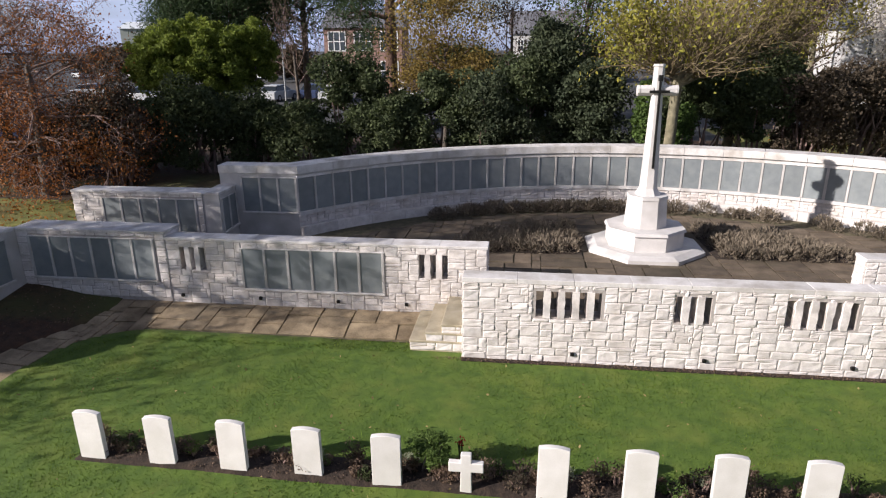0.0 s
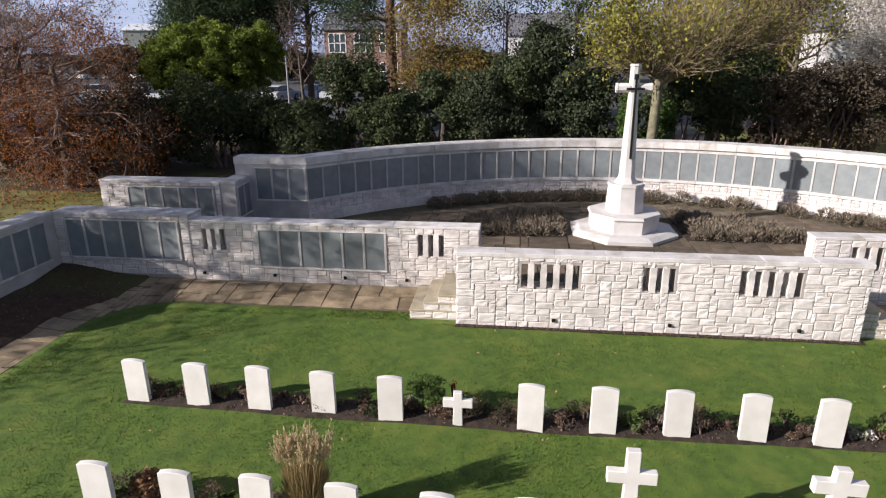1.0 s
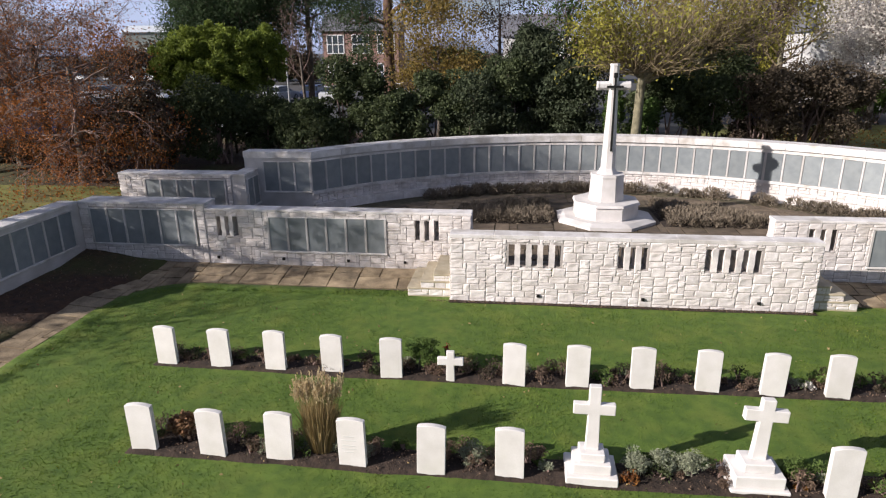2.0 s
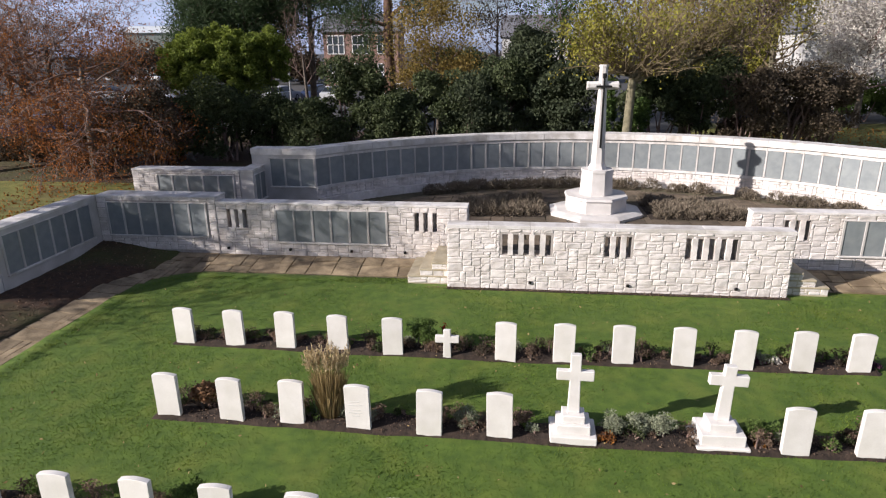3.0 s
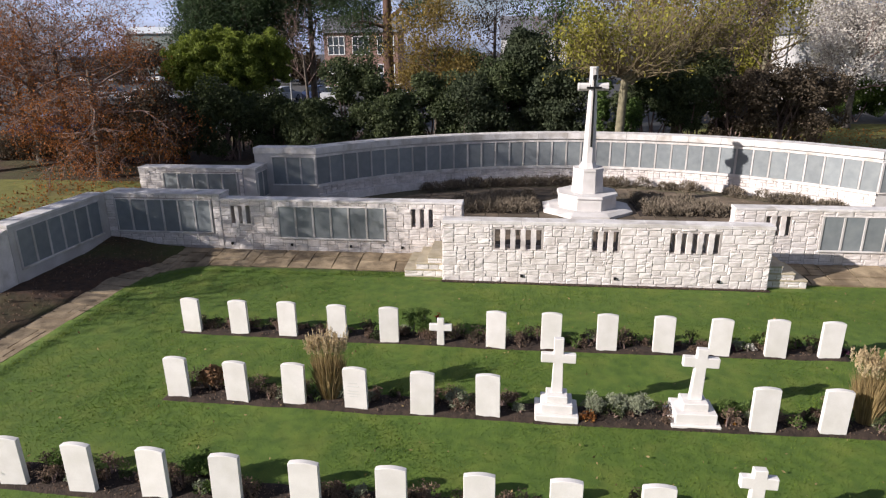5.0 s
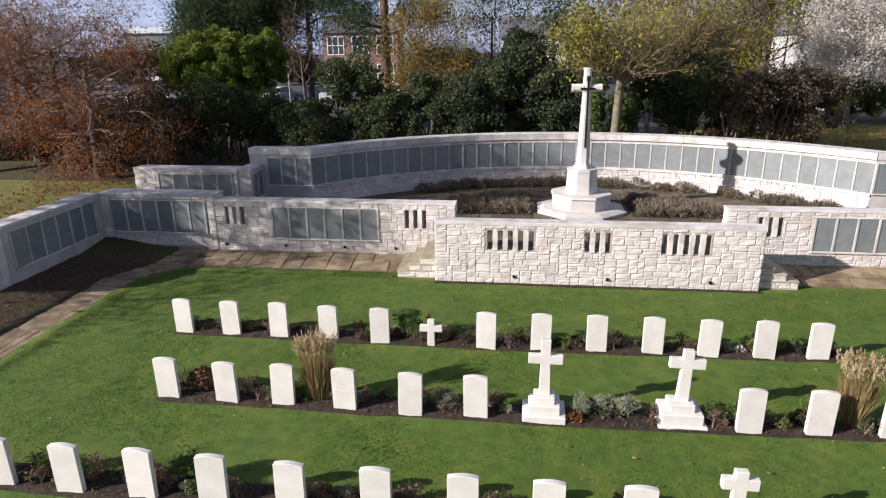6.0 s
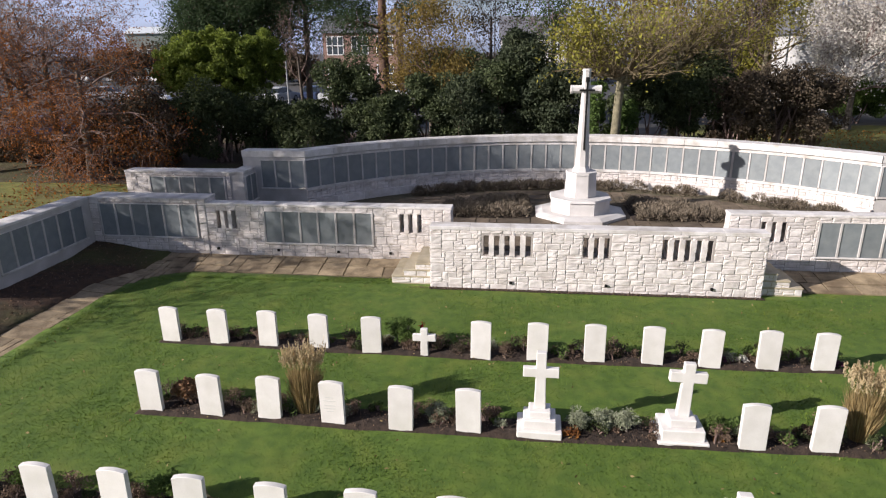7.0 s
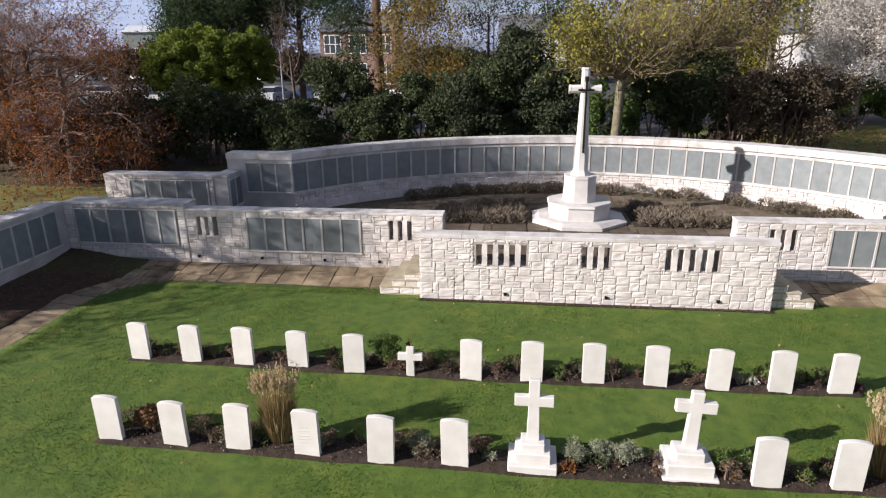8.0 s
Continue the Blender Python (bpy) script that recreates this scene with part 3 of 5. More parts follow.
# sweeping end of the side wall
b = bmesh.new()
profile = [(1.56, 0.1), (1.56, 1.66)] + [(1.56 - 0.62 * math.sin(a), 1.66 - 0.85 * (1 - math.cos(a))) for a in np.linspace(0.25, math.pi / 2, 8)] + [(0.94, 0.1)]
faces = [[b.verts.new((xx, yy, zz)) for yy, zz in profile] for xx in (-9.52, -9.08)]
b.faces.new(faces[0])
b.faces.new(faces[1][::-1])
for i in range(len(profile)):
    j = (i + 1) % len(profile)
    b.faces.new((faces[0][j], faces[0][i], faces[1][i], faces[1][j]))
bmesh.ops.recalc_face_normals(b, faces=b.faces)
thing("wall_ramped_end", "swept-down pale stone end of the side wall", "wall", kind="structure", bm=b, material=COPING)


# ---- headstones ----
def headstone(x, y, w=0.378, h=0.765, t=0.076):
    b = bmesh.new()
    n = 8
    outline = [(-w / 2, -0.1), (w / 2, -0.1), (w / 2, h - 0.028)]
    outline += [(w / 2 - w * k / n, h - 0.028 + 0.028 * (1 - (2 * k / n - 1) ** 2)) for k in range(1, n)]
    outline.append((-w / 2, h - 0.028))
    a = [b.verts.new((px, 0, pz)) for px, pz in outline]
    c = [b.verts.new((px, t, pz)) for px, pz in outline]
    b.faces.new(a)
    b.faces.new(c[::-1])
    for i in range(len(a)):
        j = (i + 1) % len(a)
        b.faces.new((a[j], a[i], c[i], c[j]))
    bmesh.ops.recalc_face_normals(b, faces=b.faces)
    bmesh.ops.bevel(b, geom=b.edges[:], offset=0.005, segments=1, affect="EDGES")
    return thing("headstone", "white stone headstone with a curved top standing in a bed", "headstone", Matrix.Translation((x, y, 0)), group="headstones in rows", bm=b, material=WHITE_STONE)


ROW1 = [-4.13, -3.10, -2.08, -1.05, 0.01, 2.10, 3.15, 4.20, 5.24, 6.25, 7.26, 8.22]
ROW2 = [-3.08, -2.04, -1.08, -0.04, 1.03, 2.07, 6.17, 7.17, 8.22]
ROW3 = [-4.14, -3.12, -2.10, -1.12, -0.08, 1.01, 2.08, 3.09, 4.14]


def bow(x):
    """The rows are not quite straight: their middle stands a little forward."""
    return -0.10 * max(0.0, 1 - ((x - 2.0) / 6.3) ** 2)


first = None
rng = np.random.default_rng(4)
for y, row in ((0.03, ROW1), (-2.43, ROW2), (-4.79, ROW3)):
    for x in row:
        m = pose(x + 0.19, y + bow(x) + rng.normal() * 0.012, rng.normal() * 0.008, rng.normal() * 0.7, rng.normal() * 0.5, rng.normal() * 1.2)
        if first is None:
            first = headstone(0, 0)
            first.matrix_basis = m
            continue
        h = copy_thing(first, m)
        if abs(x + 0.04) < 0.001 and y == -2.43:
            tagged(h, "white stone headstone with faint worn lines across its face")
            for k, (w, z) in enumerate(((0.14, 0.50), (0.2, 0.44), (0.17, 0.36), (0.2, 0.31), (0.12, 0.26))):
                part("inscription_line", box(-w / 2 - 0.03, w / 2 - 0.03, -0.003, 0.002, z, z + 0.014), LETTER, h)


def grave_cross(name, label, x, y, width, height, stem, base=(), drop=0.42, lean=0.0):
    """A latin cross; base: steps as (half width, half depth, height)."""
    ob = thing(name, label, "grave cross", pose(x, y, 0, 0, 0, rng.normal()), group="grave crosses")
    z = 0.0
    for k, (a, d, h) in enumerate(base):
        part("base_step", box(-a, a, -d, d, z - (0.08 if k == 0 else 0), z + h, 0.012), WHITE_STONE, ob)
        z += h
    s = stem / 2
    low = z - 0.12 if not base else z
    arm = height - width * drop
    b = bmesh.new()
    pts = [(-s * 1.18, low), (s * 1.18, low), (s, arm - s), (width / 2, arm - s), (width / 2, arm + s), (s, arm + s), (s, height), (-s, height), (-s, arm + s), (-width / 2, arm + s), (-width / 2, arm - s), (-s, arm - s)]
    f = [b.verts.new((px, -s * 0.62, pz)) for px, pz in pts]
    g = [b.verts.new((px, s * 0.62, pz)) for px, pz in pts]
    b.faces.new(f)
    b.faces.new(g[::-1])
    for i in range(len(f)):
        j = (i + 1) % len(f)
        b.faces.new((f[j], f[i], g[i], g[j]))
    bmesh.ops.recalc_face_normals(b, faces=b.faces)
    bmesh.ops.bevel(b, geom=b.edges[:], offset=0.008, segments=1, affect="EDGES")
    part("cross", b, WHITE_STONE, ob, at=pose(0, 0, 0, 0, lean, 0))
    return ob


STEPS = ((0.335, 0.27, 0.13), (0.245, 0.20, 0.15), (0.165, 0.14, 0.12))
grave_cross("small_grave_cross", "small plain white stone cross between headstones", 1.22, -0.04, 0.44, 0.57, 0.135)
grave_cross("tall_grave_cross", "white stone cross on a three-stepped base beside silver plants", 3.32, -2.28, 0.53, 1.33, 0.15, STEPS, 0.62)
grave_cross("tall_grave_cross", "white stone cross on a broad three-stepped base", 5.40, -2.22, 0.53, 1.23, 0.16, ((0.37, 0.29, 0.07), (0.31, 0.24, 0.17), (0.19, 0.16, 0.13)), lean=2.2)
grave_cross("small_grave_cross", "white stone cross at the end of a headstone row", 5.43, -4.72, 0.41, 0.98, 0.15)


# ---- beds, paving, lawn blades ----
def bed(name, x0, x1, y0, y1):
    b = bmesh.new()
    nx, ny = int((x1 - x0) / 0.12), 7
    grid = []
    for j in range(ny + 1):
        row = []
        for i in range(nx + 1):
            x = x0 + (x1 - x0) * i / nx
            y = y0 + (y1 - y0) * j / ny + bow(x)
            inside = 0 < i < nx and 0 < j < ny
            wob = 0.03 * noise.noise((x * 2.2, y, 3)) if j in (0, ny) else 0
            row.append(b.verts.new((x, y + wob, 0.02 + (0.035 + 0.03 * noise.noise((x * 5, y * 5, 1)) if inside else -0.05))))
        grid.append(row)
    for j in range(ny):
        for i in range(nx):
            b.faces.new((grid[j][i], grid[j][i + 1], grid[j + 1][i + 1], grid[j + 1][i])).smooth = True
    return thing(name, "dark bare soil bed along a row of headstones", "flower bed", kind="structure", bm=b, material=SOIL)


BEDS = [(-4.26, 8.85, -0.035, 0.56), (-3.21, 9.3, -2.50, -1.90), (-4.4, 9.3, -4.86, -4.24)]
for k, q in enumerate(BEDS):
    bed("bed_%d" % (k + 1), *q)

thing("bed_wall_foot", "narrow worn soil edge at the foot of the screen wall", "soil edge", kind="structure", bm=box(FX0 - 0.02, FX1 + 0.05, 3.42, 3.56, -0.1, 0.022, 0.01), material=SOIL)

# soil bed, its dark surface widened over paving to deepen the side wall's shadow
b = bmesh.new()
rows_of = []
for j in range(45):
    y = -6.0 + 11.1 * j / 44
    rows_of.append([b.verts.new((x, y, pave_z(x, y) + (0.07 if i < 11 else 0.0) + 0.03 * noise.noise((x * 3, y * 3, 2)))) for i, x in enumerate(np.linspace(-9.04, shade_bed_edge(y) + 0.06 * noise.noise((y * 1.3, 0, 4)), 12))])
for p, q in zip(rows_of, rows_of[1:]):
    for i in range(11):
        b.faces.new((p[i], p[i + 1], q[i + 1], q[i])).smooth = True
thing("bed_side_wall", "dark leaf-strewn soil bed by the side wall, widened to stand for its shadow", "flower bed", kind="structure", bm=b, material=LITTER)

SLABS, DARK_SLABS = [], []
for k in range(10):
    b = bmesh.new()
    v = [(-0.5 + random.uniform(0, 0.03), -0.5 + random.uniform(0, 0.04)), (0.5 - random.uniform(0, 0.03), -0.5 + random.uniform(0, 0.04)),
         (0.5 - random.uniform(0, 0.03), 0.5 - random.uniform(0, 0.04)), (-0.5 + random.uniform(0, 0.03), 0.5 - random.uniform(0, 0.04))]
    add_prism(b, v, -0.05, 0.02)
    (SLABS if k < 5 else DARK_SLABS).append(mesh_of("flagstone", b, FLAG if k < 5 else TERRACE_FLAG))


def lay_flags(parent, x0, x1, y0, y1, inside, height, seed, cell=0.17, slabs=SLABS):
    r = np.random.default_rng(seed)
    sizes = ((2, 3), (3, 3), (3, 4), (3, 5), (4, 4), (4, 5), (2, 4), (3, 6))
    for u0, u1, v0, v1 in snecked(x1 - x0, y1 - y0, lambda u, v: inside(x0 + u, y0 + v), r, cell, sizes):
        x, y = x0 + (u0 + u1) / 2, y0 + (v0 + v1) / 2
        turn = r.normal() * 1.3
        tx = math.degrees(math.atan((height(x, y + 0.1) - height(x, y - 0.1)) / 0.2)) + r.normal() * 0.25
        ty = -math.degrees(math.atan((height(x + 0.1, y) - height(x - 0.1, y)) / 0.2)) + r.normal() * 0.25
        part("flagstone", slabs[r.integers(len(slabs))], None, parent, at=pose(x, y, height(x, y) + r.normal() * 0.003, tx, ty, turn) @ Matrix.Diagonal((u1 - u0 - 0.012, v1 - v0 - 0.012, 1, 1)))


b = bmesh.new()
cells = {}
for i in range(-36, 52):
    for j in range(-28, 22):
        x, y = i * 0.25, j * 0.25
        if in_path(x + 0.125, y + 0.125) and y < 5.0:
            q = []
            for a, c in ((0, 0), (1, 0), (1, 1), (0, 1)):
                key = (i + a, j + c)
                if key not in cells:
                    cells[key] = b.verts.new((key[0] * 0.25, min(5.11, key[1] * 0.25), pave_z(key[0] * 0.25, key[1] * 0.25) + 0.004))
                q.append(cells[key])
            b.faces.new(q)
PATHWAY = thing("path_lower", "mossy brown flagstone walk between lawn and memorial walls", "path", kind="structure", bm=b, material=JOINT)


# the lawn's rim along the flagged walk
rim_line = [(-6.88, y) for y in np.arange(-6.0, 2.41, 0.3)] + [(-5.2 - 1.68 * math.cos(a), 2.4 + 1.6 * math.sin(a)) for a in np.linspace(0.05, math.pi / 2, 16)] + [(x, 3.985) for x in np.arange(-5.0, -0.2, 0.3)]
b = bmesh.new()
pairs = []
for k, (x, y) in enumerate(rim_line):
    p, q = rim_line[max(0, k - 1)], rim_line[min(len(rim_line) - 1, k + 1)]
    d = Vector((q[0] - p[0], q[1] - p[1])).normalized()
    n = Vector((d.y, -d.x))
    wob = 0.03 * noise.noise((x * 1.7, y * 1.7, 5))
    fade = min(1.0, (len(rim_line) - 1 - k) / 5)
    pairs.append([b.verts.new((x + n.x * (w + wob), y + n.y * (w + wob), z * fade - 0.05 * (1 - fade))) for w, z in ((-0.02, 0.015), (0.0, 0.04), (0.25, 0.03), (0.5, -0.02))])
for p, q in zip(pairs, pairs[1:]):
    for i in range(3):
        b.faces.new((p[i], p[i + 1], q[i + 1], q[i])).smooth = True
bmesh.ops.recalc_face_normals(b, faces=b.faces)
thing("lawn_rim", "soft turf edge of the lawn along the walk", "lawn", kind="structure", bm=b, material=LAWN)


# ---- plants ----
def shrub(name, label, centre, radii, material, n, size, seed, count=26, lump=None, category="shrub", ground=None, stems=6, twig=BARK, droop=0.0, group="", narrow=0.55):
    """A bush: stems from the ground and a crown of uneven lumps of small leaves."""
    r = np.random.default_rng(seed)
    z0 = ground if ground is not None else ground_z(centre[0], centre[1])
    ob = thing(name, label, category, Matrix.Translation((centre[0], centre[1], z0)), group=group)
    c, w = lumps(r, (0, 0, centre[2] - z0), radii, count, lump or min(radii) * 0.5)
    pts = cloud(r, c, w, n)
    pts = pts[pts[:, 2] > 0.03]
    part("foliage", leaves_mesh("foliage", pts, size, material, r, droop, narrow), None, ob)
    paths = []
    for k in range(stems):
        q = c[r.integers(len(c))]
        foot = np.array((r.normal() * radii[0] * 0.15, r.normal() * radii[1] * 0.15, -0.05))
        paths.append([(foot, 0.02 + 0.02 * radii[2]), (foot * 0.5 + q * 0.5 + r.normal(size=3) * 0.1 * radii[0], 0.012 + 0.012 * radii[2]), (q, 0.008)])
    if paths:
        tagged(part("stemwork", tubes_mesh("stemwork", paths, twig), None, ob), kind="stuff")
    return ob


def tree(name, label, x, y, trunk, height, radius, levels, leaf_material, n, size, seed, bark=BARK, twig=TWIG, spread=0.7, lift=0.15, limbs=6, limb_length=2.2, lean=(0, 0), kids=3, jitter=0.45, category="tree", low=0.55, narrow=0.55):
    """A tree: tapered trunk, limbs, branches and twigs, and leaves round the tips."""
    r = np.random.default_rng(seed)
    z0 = ground_z(x, y)
    ob = thing(name, label, category, Matrix.Translation((x, y, z0)))
    stem = []
    for k in range(8):
        f = k / 7
        stem.append((np.array((lean[0] * f + 0.06 * math.sin(3 * f + seed), lean[1] * f + 0.06 * math.cos(2 * f + seed), -0.1 + f * height)), radius * (1.25 - 0.25 * min(1, f * 6)) * (1 - 0.6 * f)))
    part("trunk", tubes_mesh("trunk", [stem], bark, 10), None, ob)
    paths, ends = [], []
    for k in range(limbs):
        f = low + (1 - low) * (k + 0.5) / limbs
        i = min(6, int(f * 7))
        q = stem[i][0] + (stem[i + 1][0] - stem[i][0]) * (f * 7 - i)
        a = 2.4 * k + seed
        grow(r, q, (math.cos(a), math.sin(a), 0.35 + lift), limb_length * r.uniform(0.75, 1.2), radius * 0.45 * (1 - 0.5 * f), levels, paths, ends, spread, lift, kids)
    tagged(part("branchwork", tubes_mesh("branchwork", paths, twig, 4), None, ob), kind="stuff")
    if n:
        e = np.array(ends)
        pts = e[r.integers(len(e), size=n)] + r.normal(size=(n, 3)) * jitter
        part("foliage", leaves_mesh("foliage", pts, size, leaf_material, r, 0.3, narrow), None, ob)
    return ob


# lavender in the terrace beds
def lavender(name, label, places, seed, size=0.23):
    """Clipped lavender: neighbouring rounded clumps of fine upright spikes."""
    r = np.random.default_rng(seed)
    for x, y in places:
        s = size * r.uniform(0.8, 1.25)
        ob = thing(name, label, "lavender", Matrix.Translation((x, y, FLOOR)), group="lavender clumps in the terrace beds")
        n = 420
        d = unit(r.normal(size=(n, 3)))
        d[:, 2] = np.abs(d[:, 2])
        pts = d * np.array((s, s, s * 1.15)) * (r.uniform(0.3, 1, n) ** 0.4)[:, None]
        along = unit(d + np.array((0, 0, 0.5)) + r.normal(size=(n, 3)) * 0.3)
        side = unit(np.cross(along, r.normal(size=(n, 3))))
        k = r.uniform(0.05, 0.12, (n, 1))
        v = np.stack([pts - side * 0.014, pts + side * 0.014, pts + along * k], 1).reshape(-1, 3)
        part("foliage", numpy_mesh("foliage", v, np.arange(n * 3).reshape(-1, 3), LAVENDER), None, ob)


r = np.random.default_rng(21)
spots = []
for k in range(60):
    a = -0.52 + (ANG - 0.02 + 0.52) * k / 59
    rr = RAD - 0.55 + r.normal() * 0.08
    if r.uniform() < (0.9 if k < 30 else 0.45):
        spots.append((CX + math.sin(a) * rr, CY + math.cos(a) * rr))
lavender("lavender_clump", "grey-brown clipped lavender clump at the foot of the curved wall", spots, 22, 0.27)
spots = [(x + r.normal() * 0.05, y + r.normal() * 0.05) for x in np.arange(0.4, 9.5, 0.33) for y in np.arange(7.75, 10.4, 0.36) if in_terrace_bed(x, y, 0.12) and math.hypot(x - 4.78, y - 8.28) > 1.75]
lavender("lavender_clump", "grey-brown lavender clump in a block of clipped bushes", spots, 23, 0.26)
for name, side in (("bed_terrace_left", -1), ("bed_terrace_right", 1)):
    arc = [(BED_X + side * BED_A * math.cos(w), BED_Y + BED_B * math.sin(w)) for w in np.linspace(0.10, 1.24, 14)]
    outline = [(BED_X + side * 1.5, 7.5)] + arc
    thing(name, "dark soil bed of lavender set in the terrace", "flower bed", kind="structure", bm=add_prism(bmesh.new(), outline if side > 0 else outline[::-1], FLOOR - 0.05, FLOOR + 0.03), material=SOIL)

# plants along the headstone rows
def fountain_grass(label, x, y, height, seed):
    """Ornamental grass: a dense clump that fans outwards, each stem ending in a pale upright spike."""
    r = np.random.default_rng(seed)
    ob = thing("ornamental_grass", label, "plant", Matrix.Translation((x, y, 0.03)), group="ornamental grasses")
    n = 1500
    a, d = r.uniform(0, 6.283, n), np.sqrt(r.uniform(0, 1, n))
    out = np.stack([np.cos(a), np.sin(a) * 0.8, np.zeros(n)], 1)
    foot = out * (d * 0.13)[:, None] + np.array((0, 0, -0.03))
    h = height * r.uniform(0.5, 0.95, n)
    mid = foot + out * (d * 0.09)[:, None] + np.array((0, 0, 1)) * (h * 0.55)[:, None]
    tip = foot + out * (d * r.uniform(0.10, 0.25, n))[:, None] + np.array((0, 0, 1)) * h[:, None] + r.normal(size=(n, 3)) * 0.025
    side = unit(np.cross(tip - foot, r.normal(size=(n, 3)))) * 0.006
    v = np.stack([foot - side, foot + side, mid - side, mid + side, tip], 1).reshape(-1, 3)
    base = np.arange(n)[:, None] * 5
    f = np.concatenate([base + np.array(q) for q in ((0, 1, 3), (0, 3, 2), (2, 3, 4))])
    tagged(part("grass_foliage", numpy_mesh("grass_foliage", v, f, STRAW), None, ob), kind="stuff")
    k = np.argsort(-h)[:150]
    axis = unit(tip[k] - mid[k] + np.array((0, 0, 0.25)))
    length = r.uniform(0.14, 0.26, len(k))
    along = r.uniform(0, 1, (len(k), 26))
    pts = tip[k][:, None] + axis[:, None] * (along * length[:, None])[:, :, None] + r.normal(size=(len(k), 26, 3)) * (0.012 * (1.15 - along))[:, :, None]
    part("plumage", leaves_mesh("plumage", pts.reshape(-1, 3), 0.045, PLUME, r, 0, 0.3, 2.5), None, ob, "pale feathery seed plumes")
    return ob


fountain_grass("tall straw-coloured ornamental grass with feathery plumes", -0.36, -2.22, 1.02, 31)
fountain_grass("dry golden ornamental grass clump beside a headstone", 7.98, -2.1, 1.02, 32)
shrub("green_bush", "fine-leaved bright green bush beside a small cross", (0.70, 0.26, 0.34), (0.33, 0.24, 0.28), BUSH_GREEN, 3400, 0.05, 33, 26, 0.11, ground=0.02, narrow=0.3)
shrub("green_bush", "fine-leaved green bush between two headstones", (-1.45, -4.45, 0.28), (0.26, 0.2, 0.2), BUSH_GREEN, 2200, 0.05, 34, 14, 0.12, ground=0.02, narrow=0.3)
for k, (x, y, s) in enumerate(((1.77, -2.30, 0.22), (3.92, -2.26, 0.23), (4.28, -2.22, 0.22), (4.60, -2.24, 0.24), (5.95, -2.2, 0.22))):
    shrub("silver_bush", "low silvery grey-green rounded bush in the bed", (x, y, s * 0.85), (s * 0.7, s * 0.7, s * 0.75), SILVER if k < 4 else BUSH_GREEN, 2600, 0.032, 40 + k, 12, s * 0.45, ground=0.02, stems=3, group="silver bushes", narrow=0.35)
shrub("brown_bush", "withered russet bush between headstones", (-2.44, -2.14, 0.28), (0.26, 0.18, 0.22), RUSSET, 1100, 0.065, 46, 10, 0.12, ground=0.02, stems=5)
for x, y, s, m, words in ((7.02, 0.17, 0.13, PALE_LEAF, "low cushion of small white flowers"), (6.82, 0.2, 0.12, PURPLE, "low purple-leaved bedding plant"), (8.72, 0.2, 0.12, PURPLE, "low purple-leaved bedding plant"),
                          (1.45, 0.26, 0.10, BEDDING, "low green bedding plant behind the small cross"), (3.80, -2.42, 0.12, FALLEN, "orange autumn bedding plant at the bed's edge"), (5.92, -2.38, 0.08, FALLEN, "orange autumn bedding plant at the bed's edge"), (7.3, 0.3, 0.2, BUSH_GREEN, "leafy green plant between headstones")):
    shrub("bedding_plant", words, (x, y, s * 0.8), (s, s * 0.8, s * 0.6), m, 320, 0.04, int(1000 * x + 9000), 10, s * 0.45, category="plant", ground=0.03, stems=3, group="bedding plants")
shrub("red_flower", "small red flowers on thin stems beside the cross", (1.10, 0.42, 0.40), (0.06, 0.05, 0.05), RED_PETAL, 26, 0.045, 9555, 5, 0.05, category="flower", ground=0.03, stems=4, twig=BEDDING)
r = np.random.default_rng(50)
for (x0, x1, y0, y1), row in zip(BEDS, (ROW1, ROW2, ROW3)):
    for x in np.arange(x0 + 0.15, x1 - 0.1, 0.125):
        px, py = x + r.normal() * 0.08, y0 + 0.13 + bow(x) + r.uniform(0, 0.42)
        if py < y0 + 0.24 + bow(x) and any(abs(px - c - 0.19) < 0.27 for c in row):
            py += 0.2
        if any(abs(px - c) < d for c, d in ((-0.36, 0.2), (3.32, 0.4), (5.40, 0.42), (7.88, 0.2))) and y0 < -1:
            continue
        s = r.uniform(0.08, 0.21)
        m = (DRY_BEDDING, DRY_BEDDING, BEDDING, DRY_BEDDING, BUSH_GREEN, BROWN_LEAF, DRY_BEDDING, SILVER)[r.integers(8)]
        shrub("bedding_plant", "low straggling bedding plant in dark soil", (px, py, s * 0.9), (s * 0.8, s * 0.7, s * 0.7), m, 300, 0.040, int(r.integers(1e6)), 12, s * 0.5, category="plant", ground=0.03, stems=5, twig=TWIG, group="bedding plants", narrow=0.4)

# dead leaves, twigs and clods over the soil
lx, ly, which = [], [], r.integers(0, 3, 5200)
for k in which:
    x0, x1, y0, y1 = BEDS[k]
    px = r.uniform(x0 + 0.05, x1 - 0.05)
    by_stone = any(abs(px - c - 0.19) < 0.24 for c in (ROW1, ROW2, ROW3)[k]) or min(abs(px - 1.22), abs(px - 3.32), abs(px - 5.4)) < 0.42
    lx.append(px)
    ly.append(r.uniform(y0 + (0.22 if by_stone else 0.04), y1 - 0.04) + bow(px))
lx, ly = lx + list(r.uniform(FX0 - 0.5, FX1, 900)), ly + list(3.5 - np.abs(r.normal(size=900)) * 0.06)
litter_points = np.stack([lx, ly, np.concatenate([r.uniform(0.055, 0.085, 5200), r.uniform(0.025, 0.045, 900)])], 1)
tagged(new("bed_litter", leaves_mesh("bed_litter", litter_points, 0.038, DRY_BEDDING, r, 0, 0.4)), "dead leaves and broken stems over the soil beds", "leaves", kind="stuff")


